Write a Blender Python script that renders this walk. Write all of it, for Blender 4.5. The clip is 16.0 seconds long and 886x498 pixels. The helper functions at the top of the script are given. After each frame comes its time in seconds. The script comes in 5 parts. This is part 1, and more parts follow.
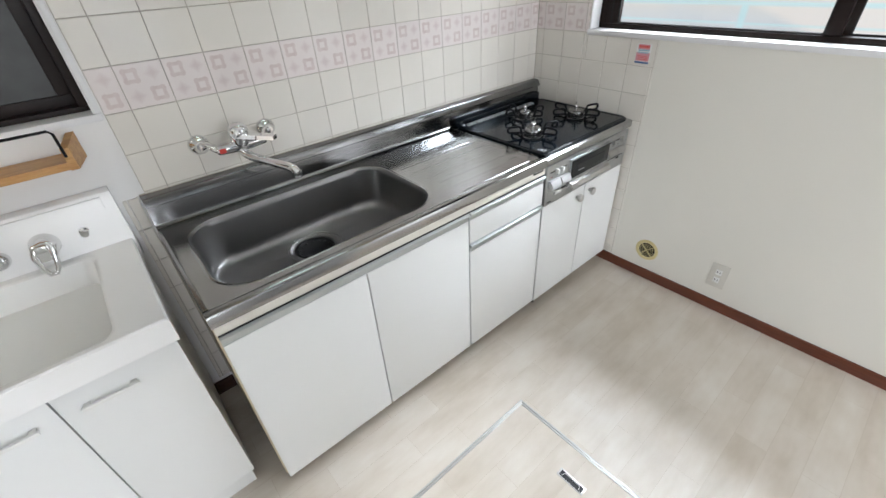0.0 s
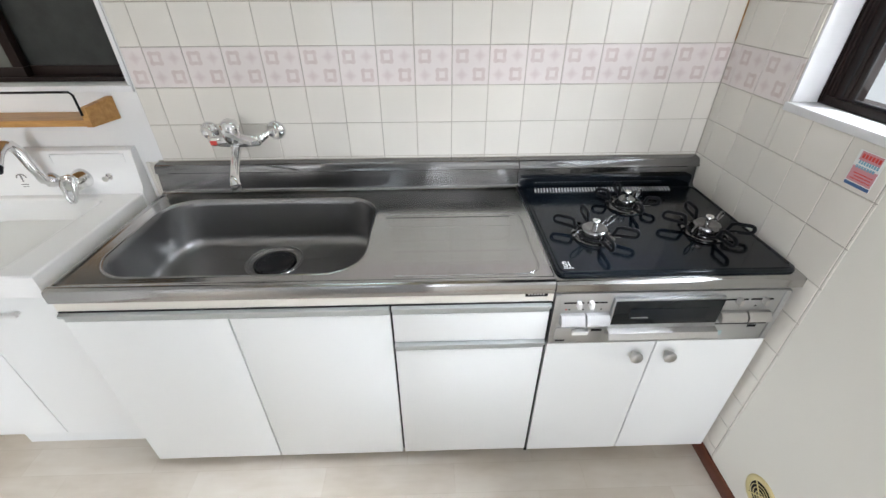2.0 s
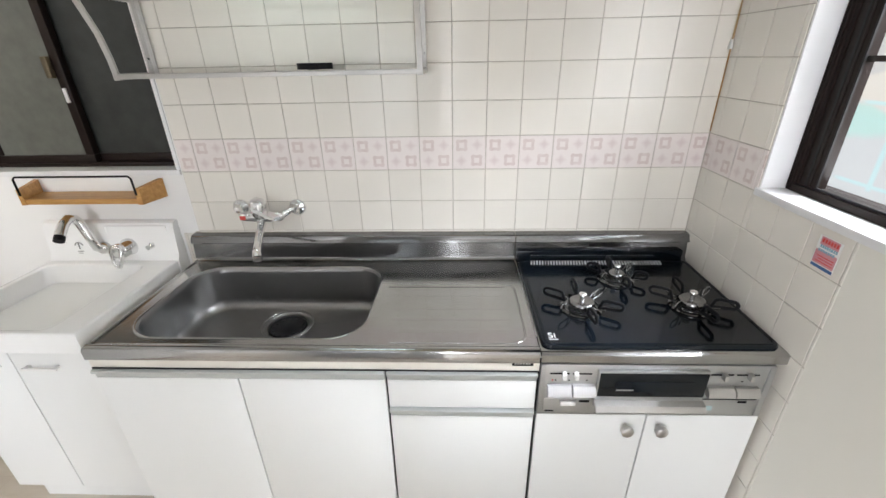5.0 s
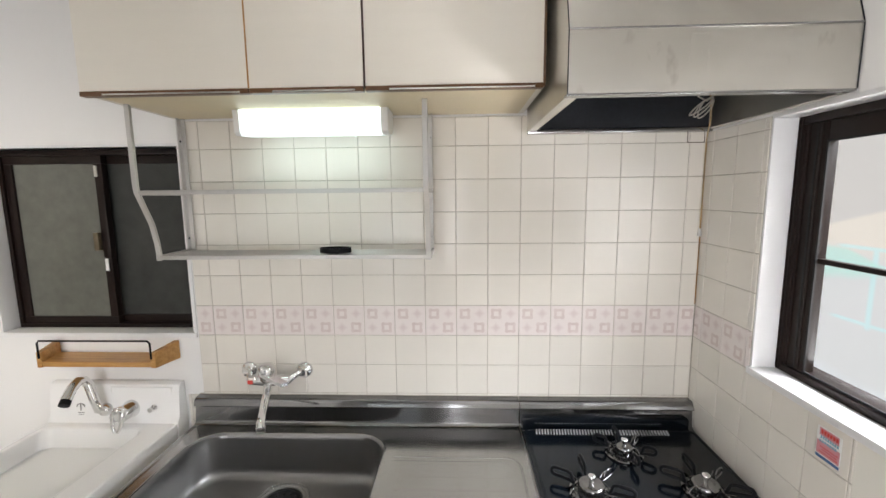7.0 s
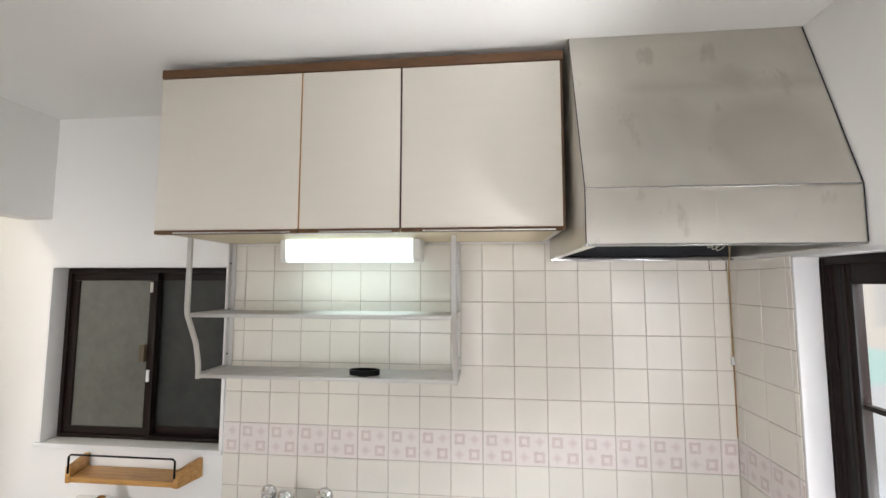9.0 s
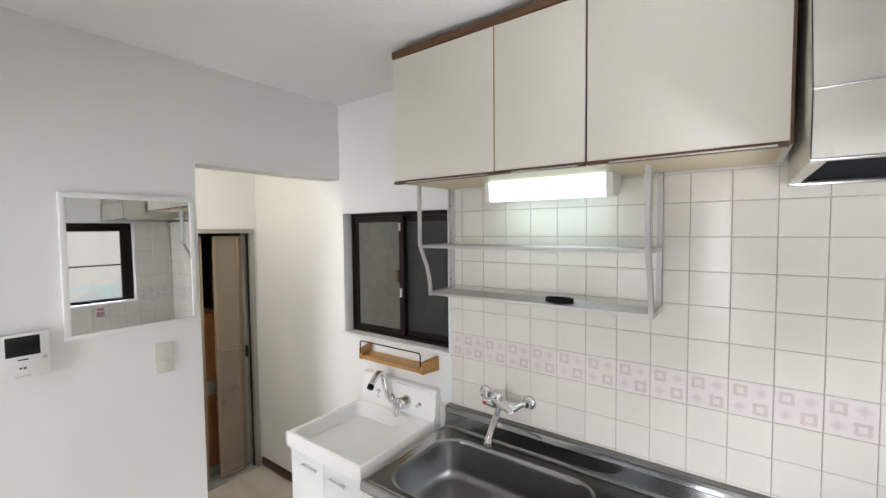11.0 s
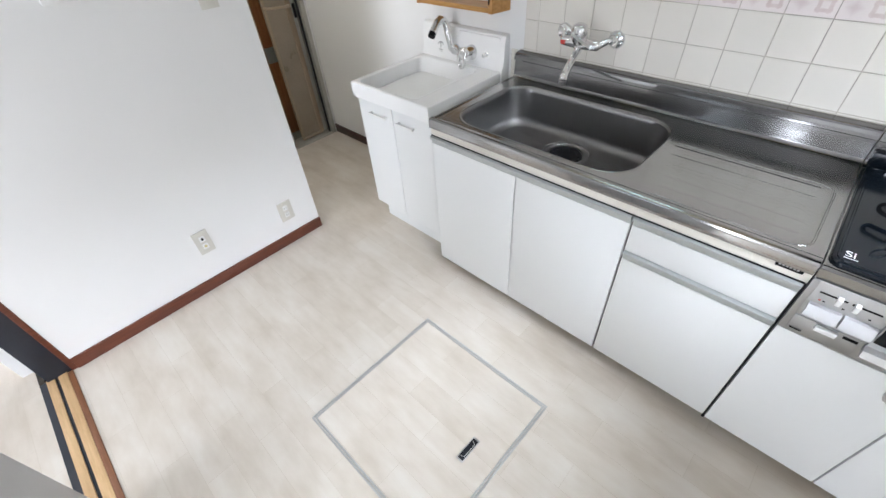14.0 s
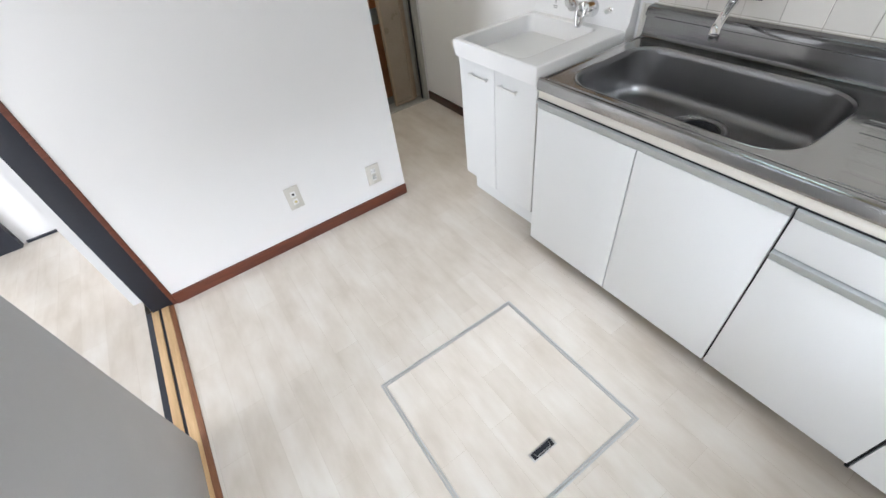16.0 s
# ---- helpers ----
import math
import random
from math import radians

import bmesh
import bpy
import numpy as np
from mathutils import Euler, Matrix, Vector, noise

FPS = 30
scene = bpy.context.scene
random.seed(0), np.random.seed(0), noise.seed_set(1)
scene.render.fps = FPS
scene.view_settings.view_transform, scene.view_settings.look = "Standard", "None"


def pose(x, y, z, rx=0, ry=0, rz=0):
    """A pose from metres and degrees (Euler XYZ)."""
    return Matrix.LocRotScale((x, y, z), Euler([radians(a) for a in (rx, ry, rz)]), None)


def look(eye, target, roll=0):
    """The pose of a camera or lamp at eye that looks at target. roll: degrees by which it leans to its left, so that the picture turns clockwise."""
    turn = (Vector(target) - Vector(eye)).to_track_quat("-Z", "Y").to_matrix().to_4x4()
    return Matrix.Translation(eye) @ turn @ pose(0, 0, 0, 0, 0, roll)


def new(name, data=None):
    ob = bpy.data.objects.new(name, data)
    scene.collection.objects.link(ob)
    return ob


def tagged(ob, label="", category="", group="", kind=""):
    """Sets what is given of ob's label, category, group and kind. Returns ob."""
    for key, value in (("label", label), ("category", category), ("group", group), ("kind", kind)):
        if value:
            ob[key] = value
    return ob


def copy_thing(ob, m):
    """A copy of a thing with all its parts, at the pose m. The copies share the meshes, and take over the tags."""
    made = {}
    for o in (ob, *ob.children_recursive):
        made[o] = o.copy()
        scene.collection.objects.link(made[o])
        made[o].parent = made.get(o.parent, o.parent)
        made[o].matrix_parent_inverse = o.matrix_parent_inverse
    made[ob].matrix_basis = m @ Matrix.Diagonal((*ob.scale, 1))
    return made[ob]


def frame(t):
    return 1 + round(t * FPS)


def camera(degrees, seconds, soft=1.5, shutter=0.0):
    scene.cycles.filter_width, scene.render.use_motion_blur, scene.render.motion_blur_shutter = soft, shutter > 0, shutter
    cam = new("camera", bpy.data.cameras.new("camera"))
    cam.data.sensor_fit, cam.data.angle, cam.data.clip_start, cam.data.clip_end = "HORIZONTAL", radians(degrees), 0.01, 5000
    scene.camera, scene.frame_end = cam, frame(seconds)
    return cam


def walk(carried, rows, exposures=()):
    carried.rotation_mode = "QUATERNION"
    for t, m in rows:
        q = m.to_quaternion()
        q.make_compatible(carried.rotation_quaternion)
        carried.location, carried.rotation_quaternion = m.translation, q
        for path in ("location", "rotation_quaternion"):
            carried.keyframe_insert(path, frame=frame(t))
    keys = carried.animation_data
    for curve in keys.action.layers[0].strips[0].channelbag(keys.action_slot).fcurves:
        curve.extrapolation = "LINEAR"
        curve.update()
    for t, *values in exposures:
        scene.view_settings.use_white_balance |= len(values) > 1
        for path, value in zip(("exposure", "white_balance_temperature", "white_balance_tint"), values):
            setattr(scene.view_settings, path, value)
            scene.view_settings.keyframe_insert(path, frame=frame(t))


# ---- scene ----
cam = camera(94.3, 16.0)
METRES, EYE, TILT, LEAN, TURN = 8.0, 1.5, 0.0, 0.0, 0.0
PATH = [
    (0, (-1.798, -1.401, 1.365), (-0.767, -0.123, 0.222), -3.5),
    (0.5, (-1.56, -1.352, 1.363), (-0.627, 0.011, 0.235), 1.0),
    (1, (-1.35, -1.299, 1.362), (-0.662, 0.229, 0.271), 2.7),
    (1.5, (-1.109, -1.277, 1.371), (-0.742, 0.366, 0.291), 0.6),
    (2, (-0.894, -1.311, 1.356), (-0.848, 0.356, 0.251), -0.2),
    (2.5, (-0.807, -1.345, 1.361), (-0.878, 0.31, 0.24), -2.2),
    (3, (-0.802, -1.359, 1.363), (-0.891, 0.316, 0.274), -2.4),
    (3.2, (-0.808, -1.346, 1.398), (-0.9, 0.316, 0.29), -1.2),
    (5.3, (-0.811, -1.385, 1.438), (-0.885, 0.463, 0.675), -1.1),
    (5.5, (-0.809, -1.384, 1.451), (-0.89, 0.485, 0.744), -1.1),
    (6, (-0.804, -1.385, 1.484), (-0.899, 0.534, 0.927), -0.9),
    (6.5, (-0.812, -1.393, 1.544), (-0.908, 0.562, 1.134), -0.8),
    (7, (-0.822, -1.418, 1.583), (-0.896, 0.563, 1.319), -0.6),
    (7.5, (-0.821, -1.429, 1.615), (-0.86, 0.567, 1.49), -0.3),
    (8, (-0.819, -1.447, 1.665), (-0.837, 0.553, 1.66), -0.1),
    (8.5, (-0.822, -1.46, 1.685), (-0.882, 0.536, 1.785), 0.0),
    (9, (-0.825, -1.47, 1.701), (-1.019, 0.514, 1.864), 0.1),
    (9.5, (-0.783, -1.485, 1.694), (-1.26, 0.45, 1.868), 0.1),
    (9.7, (-0.737, -1.492, 1.685), (-1.349, 0.405, 1.847), -0.0),
    (11.8, (-0.685, -1.555, 1.636), (-1.99, -0.088, 1.254), -1.3),
    (12, (-0.688, -1.546, 1.614), (-1.994, -0.106, 1.144), -1.3),
    (12.5, (-0.701, -1.556, 1.559), (-1.974, -0.185, 0.853), -1.4),
    (13, (-0.706, -1.551, 1.517), (-1.931, -0.282, 0.575), -2.0),
    (13.5, (-0.717, -1.548, 1.469), (-1.875, -0.394, 0.316), -2.9),
    (14, (-0.736, -1.538, 1.421), (-1.809, -0.523, 0.073), -4.7),
    (14.5, (-0.744, -1.538, 1.383), (-1.762, -0.631, -0.08), -6.1),
    (15, (-0.753, -1.536, 1.363), (-1.773, -0.718, -0.15), -7.3),
    (15.5, (-0.772, -1.54, 1.347), (-1.865, -0.795, -0.153), -8.5),
    (16, (-0.832, -1.536, 1.325), (-2.09, -0.833, -0.062), -8.3),
]
walk(cam, [(t, look(eye, target, roll)) for t, eye, target, roll in PATH],
     exposures=[(0.0, -0.10, 6250, 11.0), (1.5, 0.05, 6240, 11.5), (3.0, 0.11, 6330, 11.5), (6.0, 0.08, 6550, 13.0), (7.5, 0.02, 6700, 13.5), (9.0, 0.02, 6620, 13.5), (9.7, 0.02, 6600, 13.0), (12.0, -0.02, 6200, 12.5), (14.0, 0.02, 6080, 12.5), (16.0, 0.0, 6100, 12.5)])

# ---- world, light ----
world = bpy.data.worlds.new("world")
scene.world = world
world.use_nodes = True
_wn = world.node_tree
_sky = _wn.nodes.new("ShaderNodeTexSky")
_sky.sky_type = "NISHITA"
_sky.sun_disc = False
_sky.sun_elevation = radians(48)
_sky.sun_rotation = radians(150)
_bg = _wn.nodes["Background"]
_bg.inputs["Strength"].default_value = 0.10
_wn.links.new(_sky.outputs[0], _bg.inputs[0])

sun = new("sun", bpy.data.lights.new("sun", "SUN"))
sun.data.energy, sun.data.angle, sun.data.color = 1.2, radians(12), (1.0, 0.96, 0.9)
sun.matrix_world = look((3, -5, 6), (0, 0, 0))


def area(name, eye, target, sx, sy, watts, color):
    ob = new(name, bpy.data.lights.new(name, "AREA"))
    ob.data.shape, ob.data.size, ob.data.size_y = "RECTANGLE", sx, sy
    ob.data.energy, ob.data.color = watts, color
    ob.matrix_world = look(eye, target)
    return ob


# sky above the neighbour's wall, seen by the kitchen window; daylight of the next room's window
sky_east = area("sky_east", (1.15, -1.1, 2.75), (-0.9, -1.1, 0.7), 2.2, 1.3, 205, (0.91, 0.95, 1.0))
sky_east.data.spread = radians(125)
area("sky_south", (-1.60, -4.83, 1.25), (-1.6, -1.0, 1.8), 1.5, 1.6, 104, (0.94, 0.965, 1.0))
# added fill for the next room; the wall behind it has no opening
area("next_room_fill", (0.55, -3.4, 1.3), (-2.0, -3.0, 1.3), 1.6, 1.6, 12, (0.94, 0.965, 1.0))
# added wide lamp, kept out of view outside to brighten the far ceiling
area("ceiling_fill_far", (3.2, -1.0, -1.45), (0.0, -1.1, 1.4), 4.4, 0.9, 240, (0.98, 0.98, 1.0))
# added lamp hidden below the sill, for light bounced up to the ceiling
area("ceiling_fill_near", (1.35, -1.1, 0.12), (-0.6, -1.1, 2.0), 2.2, 0.6, 84, (0.97, 0.98, 1.0))
area("tube_glow", (-1.265, -0.125, 1.765), (-1.265, -0.14, 0.8), 0.42, 0.05, 0.40, (0.74, 1.0, 0.97))
# unseen warm lamp added to brighten the corridor walls
area("corridor_fill", (-3.0, -0.9, 2.3), (-3.0, -0.6, 0.0), 0.3, 0.3, 7.0, (1.0, 0.94, 0.80))


# ---- materials ----
class Nodes:
    def __init__(self, name):
        self.m = bpy.data.materials.new(name)
        self.m.use_nodes = True
        self.t = self.m.node_tree
        self.b = self.t.nodes["Principled BSDF"]

    def n(self, kind, **props):
        node = self.t.nodes.new("ShaderNode" + kind)
        for k, v in props.items():
            if k == "operation":
                node.operation = v
            elif k == "data_type":
                node.data_type = v
            elif k == "blend_type":
                node.blend_type = v
        return node

    def link(self, a, b):
        self.t.links.new(a, b)

    def put(self, sock, v):
        if isinstance(v, bpy.types.NodeSocket):
            self.link(v, sock)
        else:
            sock.default_value = v

    def math(self, op, a, b=0.0, c=None):
        node = self.n("Math", operation=op)
        self.put(node.inputs[0], a)
        self.put(node.inputs[1], b)
        if c is not None:
            self.put(node.inputs[2], c)
        return node.outputs[0]

    def coords(self, scale=(1, 1, 1), world_space=False):
        tc = self.n("TexCoord")
        mp = self.n("Mapping")
        mp.inputs["Scale"].default_value = scale
        if world_space:
            geo = self.n("NewGeometry")
            self.link(geo.outputs["Position"], mp.inputs["Vector"])
        else:
            self.link(tc.outputs["Object"], mp.inputs["Vector"])
        return mp.outputs[0]

    def noise(self, vec, scale=5.0, detail=4.0, rough=0.55):
        node = self.n("TexNoise")
        self.link(vec, node.inputs["Vector"])
        node.inputs["Scale"].default_value = scale
        node.inputs["Detail"].default_value = detail
        node.inputs["Roughness"].default_value = rough
        return node.outputs["Fac"]

    def ramp(self, fac, stops):
        node = self.n("ValToRGB")
        self.link(fac, node.inputs[0])
        el = node.color_ramp.elements
        el[0].position, el[0].color = stops[0][0], (*stops[0][1], 1)
        el[1].position, el[1].color = stops[-1][0], (*stops[-1][1], 1)
        for p, c in stops[1:-1]:
            e = el.new(p)
            e.color = (*c, 1)
        return node.outputs[0]

    def remap(self, v, a, b, c, d):
        node = self.n("MapRange")
        self.put(node.inputs[0], v)
        for i, x in enumerate((a, b, c, d)):
            node.inputs[i + 1].default_value = x
        return node.outputs[0]

    def mix(self, fac, a, b):
        node = self.n("Mix", data_type="RGBA")
        self.put(node.inputs[0], fac)
        for sock, v in ((node.inputs[6], a), (node.inputs[7], b)):
            if isinstance(v, tuple):
                v = (*v[:3], 1)
            self.put(sock, v)
        return node.outputs[2]

    def bump(self, height, strength, distance=0.002):
        node = self.n("Bump")
        node.inputs["Strength"].default_value = strength
        node.inputs["Distance"].default_value = distance
        self.link(height, node.inputs["Height"])
        self.link(node.outputs[0], self.b.inputs["Normal"])

    def set(self, **kw):
        for k, v in kw.items():
            self.put(self.b.inputs[k.replace("_", " ")], v)
        return self


def plain(name, color, rough=0.5, metal=0.0, var=0.06, scale=6.0, bump=0.0, bscale=120.0, stretch=(1, 1, 1), spec=0.5, rvar=0.08):
    """Paint, plastic, wood or metal with a broad and a fine variation."""
    s = Nodes(name)
    v = s.coords(stretch)
    broad, fine = s.noise(v, scale, 3), s.noise(v, scale * 14, 3)
    both = s.math("MULTIPLY_ADD", fine, 0.35, s.math("MULTIPLY", broad, 0.65))
    lo = tuple(max(0.0, c * (1 - var)) for c in color)
    hi = tuple(min(1.0, c * (1 + var)) for c in color)
    s.set(Base_Color=s.ramp(both, [(0.3, lo), (0.7, hi)]), Roughness=s.remap(broad, 0.3, 0.7, max(0.02, rough - rvar), rough + rvar), Metallic=metal)
    s.b.inputs["Specular IOR Level"].default_value = spec
    if bump:
        s.bump(s.noise(v, bscale, 3), bump)
    return s.m


def steel(name, color=(0.56, 0.56, 0.55), rough=0.3, stretch=(3, 60, 60), stain=0.12, patch=0.0, grain=0.02):
    """Brushed stainless steel with smudges."""
    s = Nodes(name)
    v = s.coords(stretch)
    w = s.coords()
    brush, smudge, fog = s.noise(v, 12, 4), s.noise(w, 3.5, 3, 0.5), s.noise(w, 1.7, 2)
    r = s.math("MULTIPLY_ADD", brush, 0.02, s.remap(smudge, 0.35, 0.7, rough - 0.04, rough + 0.07))
    col = s.mix(s.remap(s.math("ADD", smudge, fog), 0.8, 1.25, 0.0, 1.0), tuple(c * (1 + stain * 0.4) for c in color), tuple(c * (1 - stain) for c in color))
    if patch:
        p = s.remap(s.noise(s.coords((0.8, 1.0, 1.9)), 2.4, 4, 0.5), 0.46, 0.62, 0.0, patch)
        pc = s.n("TexCoord")
        ps = s.n("SeparateXYZ")
        s.link(pc.outputs["Object"], ps.inputs[0])
        px = s.math("MULTIPLY", s.math("ADD", ps.outputs[0], 0.16), 6.5)
        pz = s.math("MULTIPLY", s.math("SUBTRACT", ps.outputs[2], 2.03), 7.5)
        big = s.math("SQRT", s.math("ADD", s.math("MULTIPLY", px, px), s.math("MULTIPLY", pz, pz)))
        big = s.math("MULTIPLY_ADD", s.noise(w, 9, 3), 0.5, big)
        lit = s.remap(big, 1.35, 0.95, 0.0, patch * 0.75)
        px2 = s.math("MULTIPLY", s.math("ADD", ps.outputs[0], 0.20), 14)
        pz2 = s.math("MULTIPLY", s.math("SUBTRACT", ps.outputs[2], 2.205), 19)
        smear = s.math("SQRT", s.math("ADD", s.math("MULTIPLY", px2, px2), s.math("MULTIPLY", pz2, pz2)))
        smear = s.remap(s.math("MULTIPLY_ADD", s.noise(w, 14, 3), 1.2, smear), 1.7, 0.9, 0.0, patch)
        bandz = s.math("ABSOLUTE", s.math("SUBTRACT", ps.outputs[2], 2.19))
        bar = s.math("MULTIPLY", s.remap(s.math("MULTIPLY_ADD", s.noise(w, 7, 3), 0.06, bandz), 0.062, 0.03, 0.0, patch * 0.7), s.remap(ps.outputs[0], -0.50, -0.42, 0, 1))
        p = s.math("MAXIMUM", s.math("MULTIPLY", p, 0.35), s.math("MAXIMUM", lit, s.math("MAXIMUM", smear, bar)))
        p2 = s.remap(s.noise(s.coords((2.0, 1.0, 1.0)), 6.0, 4, 0.6), 0.60, 0.68, 0.0, patch * 0.9)
        col = s.mix(s.math("MAXIMUM", p, p2), col, (0.36, 0.325, 0.285))
    s.set(Base_Color=col, Roughness=r, Metallic=1.0)
    s.bump(brush, grain, 0.0004)
    return s.m


def wallpaper(name, color):
    s = Nodes(name)
    w = s.coords()
    fine, broad = s.noise(w, 260, 4, 0.7), s.noise(w, 1.3, 3)
    s.set(Base_Color=s.mix(s.remap(broad, 0.3, 0.7, 0, 1), tuple(c * 0.97 for c in color), color), Roughness=0.85)
    s.b.inputs["Specular IOR Level"].default_value = 0.25
    s.bump(fine, 0.22, 0.001)
    return s.m


def glaze(name, color, band=False):
    """Glazed wall tile, with a faint two-tone motif on the band."""
    s = Nodes(name)
    info = s.n("ObjectInfo")
    ws = s.coords((1, 1, 1), True)
    broad, fine = s.noise(ws, 5, 3), s.noise(ws, 45, 3)
    shade = s.math("MULTIPLY_ADD", info.outputs["Random"], 0.05, s.remap(broad, 0.3, 0.7, 0.93, 0.97))
    base = color
    if band:
        tc = s.n("TexCoord")
        sep = s.n("SeparateXYZ")
        s.link(tc.outputs["Object"], sep.inputs[0])
        x, z = sep.outputs[0], sep.outputs[2]

        def blob(cx, cz, power):
            dx = s.math("POWER", s.math("ABSOLUTE", s.math("SUBTRACT", x, cx)), power)
            dz = s.math("POWER", s.math("ABSOLUTE", s.math("SUBTRACT", z, cz)), power)
            return s.math("POWER", s.math("ADD", dx, dz), 1.0 / power)

        def flower(cx, cz):
            ax = s.math("ABSOLUTE", s.math("SUBTRACT", x, cx))
            az = s.math("ABSOLUTE", s.math("SUBTRACT", z, cz))
            px, pz = s.math("SUBTRACT", ax, 0.0112), s.math("SUBTRACT", az, 0.0112)
            lobe = s.math("SQRT", s.math("ADD", s.math("MULTIPLY", px, px), s.math("MULTIPLY", pz, pz)))
            side = s.math("MAXIMUM", ax, az)
            body = s.math("MAXIMUM", s.remap(lobe, 0.0092, 0.0070, 0, 1), s.remap(side, 0.0186, 0.0165, 0, 1))
            return s.math("MULTIPLY", body, s.remap(side, 0.0070, 0.0100, 0, 1))

        ring = s.math("MAXIMUM", flower(-0.025, 0.025), flower(0.025, -0.025))
        star = None
        for cx, cz in ((0.026, 0.026), (-0.026, -0.026)):
            d = blob(cx, cz, 0.9)
            r = s.remap(d, 0.024, 0.006, 0, 1)
            star = r if star is None else s.math("MAXIMUM", star, r)
        wash = s.noise(ws, 60, 3)
        base = s.mix(s.math("MULTIPLY", star, 0.75), color, (0.66, 0.56, 0.55))
        base = s.mix(s.math("MULTIPLY", ring, s.remap(wash, 0.3, 0.7, 0.45, 0.8)), base, (0.60, 0.485, 0.465))
    col = s.mix(shade, (0, 0, 0), base)
    s.set(Base_Color=col, Roughness=s.remap(fine, 0.3, 0.7, 0.10, 0.20))
    s.bump(s.noise(ws, 9, 2), 0.35, 0.004)
    return s.m


def floor_vinyl():
    """Whitewashed plank-print vinyl, boards along x."""
    s = Nodes("floor_vinyl")
    w = s.coords((1, 1, 1), True)
    br = s.n("TexBrick")
    s.link(w, br.inputs["Vector"])
    br.offset, br.offset_frequency = 0.37, 2
    for k, v in (("Scale", 1.0), ("Mortar Size", 0.0006), ("Brick Width", 0.42), ("Row Height", 0.094), ("Mortar Smooth", 0.1), ("Bias", 0.0)):
        br.inputs[k].default_value = v
    br.inputs["Color1"].default_value = (0.36, 0.36, 0.36, 1)
    br.inputs["Color2"].default_value = (0.64, 0.64, 0.64, 1)
    g1 = s.noise(s.coords((1.8, 9, 1), True), 3.0, 5, 0.6)
    g2 = s.noise(s.coords((3, 70, 1), True), 4.0, 4, 0.6)
    cloud = s.noise(s.coords((2.2, 4.5, 1), True), 1.8, 3)
    sep = s.n("SeparateColor")
    s.link(br.outputs["Color"], sep.inputs[0])
    f = s.math("MULTIPLY_ADD", g2, 0.03, s.math("MULTIPLY_ADD", g1, 0.20, s.math("MULTIPLY_ADD", cloud, 0.48, s.math("MULTIPLY", sep.outputs[0], 0.28))))
    col = s.ramp(f, [(0.36, (0.53, 0.465, 0.38)), (0.50, (0.62, 0.56, 0.48)), (0.64, (0.69, 0.645, 0.575))])
    col = s.mix(s.math("MULTIPLY", br.outputs["Fac"], 0.012), col, (0.42, 0.37, 0.31))
    s.set(Base_Color=col, Roughness=s.remap(cloud, 0.3, 0.7, 0.29, 0.34))
    s.bump(g2, 0.02, 0.0008)
    return s.m


def wood(name, dark, light, rough=0.45, stretch=(2, 30, 30), spec=0.5):
    s = Nodes(name)
    a = s.noise(s.coords(stretch), 3, 5, 0.6)
    b = s.noise(s.coords(tuple(c * 3 for c in stretch)), 6, 3)
    f = s.math("MULTIPLY_ADD", b, 0.3, s.math("MULTIPLY", a, 0.7))
    s.set(Base_Color=s.ramp(f, [(0.35, dark), (0.65, light)]), Roughness=rough)
    s.b.inputs["Specular IOR Level"].default_value = spec
    s.bump(b, 0.1, 0.0008)
    return s.m


def glow(name, color, strength):
    s = Nodes(name)
    s.set(Base_Color=(*color, 1), Roughness=0.4)
    s.b.inputs["Emission Color"].default_value = (*color, 1)
    s.b.inputs["Emission Strength"].default_value = strength
    return s.m


def clear_glass(name, tint=(1, 1, 1), haze=0.0):
    s = Nodes(name)
    tr, gl, mx, fr = s.n("BsdfTransparent"), s.n("BsdfGlossy"), s.n("MixShader"), s.n("LayerWeight")
    tr.inputs[0].default_value = (*tint, 1)
    gl.inputs["Roughness"].default_value = 0.03 + haze
    s.link(s.math("MULTIPLY_ADD", s.math("POWER", fr.outputs["Facing"], 4.0), 0.6, 0.04), mx.inputs[0])
    s.link(tr.outputs[0], mx.inputs[1])
    s.link(gl.outputs[0], mx.inputs[2])
    s.link(mx.outputs[0], s.t.nodes["Material Output"].inputs["Surface"])
    return s.m


M_WALL = wallpaper("wallpaper_white", (0.825, 0.82, 0.805))
# yellowish paper, darkened further for the backlit wall under the window
M_WALL_E = wallpaper("wallpaper_yellowish_dim", (0.775, 0.755, 0.69))
M_CEIL = wallpaper("ceiling_paper", (0.83, 0.83, 0.82))
M_TILE = glaze("tile_cream", (0.78, 0.745, 0.68))
M_BAND = glaze("tile_band", (0.79, 0.725, 0.70), True)
M_GROUT = plain("grout", (0.44, 0.40, 0.34), 0.9, var=0.35, scale=9)
M_FLOOR = floor_vinyl()
M_BASE = wood("baseboard_redbrown", (0.09, 0.024, 0.012), (0.15, 0.042, 0.020), 0.4, (4, 4, 40))
M_BASE_D = wood("baseboard_dark", (0.035, 0.014, 0.01), (0.06, 0.022, 0.014), 0.4, (4, 4, 40))
M_WHITE = plain("cabinet_white", (0.80, 0.81, 0.80), 0.28, var=0.004, rvar=0.006)
M_CREAM = plain("cabinet_cream", (0.76, 0.725, 0.65), 0.45, var=0.012, stretch=(1, 1, 8), rvar=0.05)
M_CREAM_IN = plain("carcass_cream", (0.66, 0.57, 0.40), 0.5, var=0.06)
M_TRIMBR = wood("brown_edge_trim", (0.09, 0.04, 0.015), (0.16, 0.075, 0.03), 0.35, (4, 30, 30))
M_YELLOW = plain("aged_edge", (0.36, 0.18, 0.05), 0.5, var=0.15)
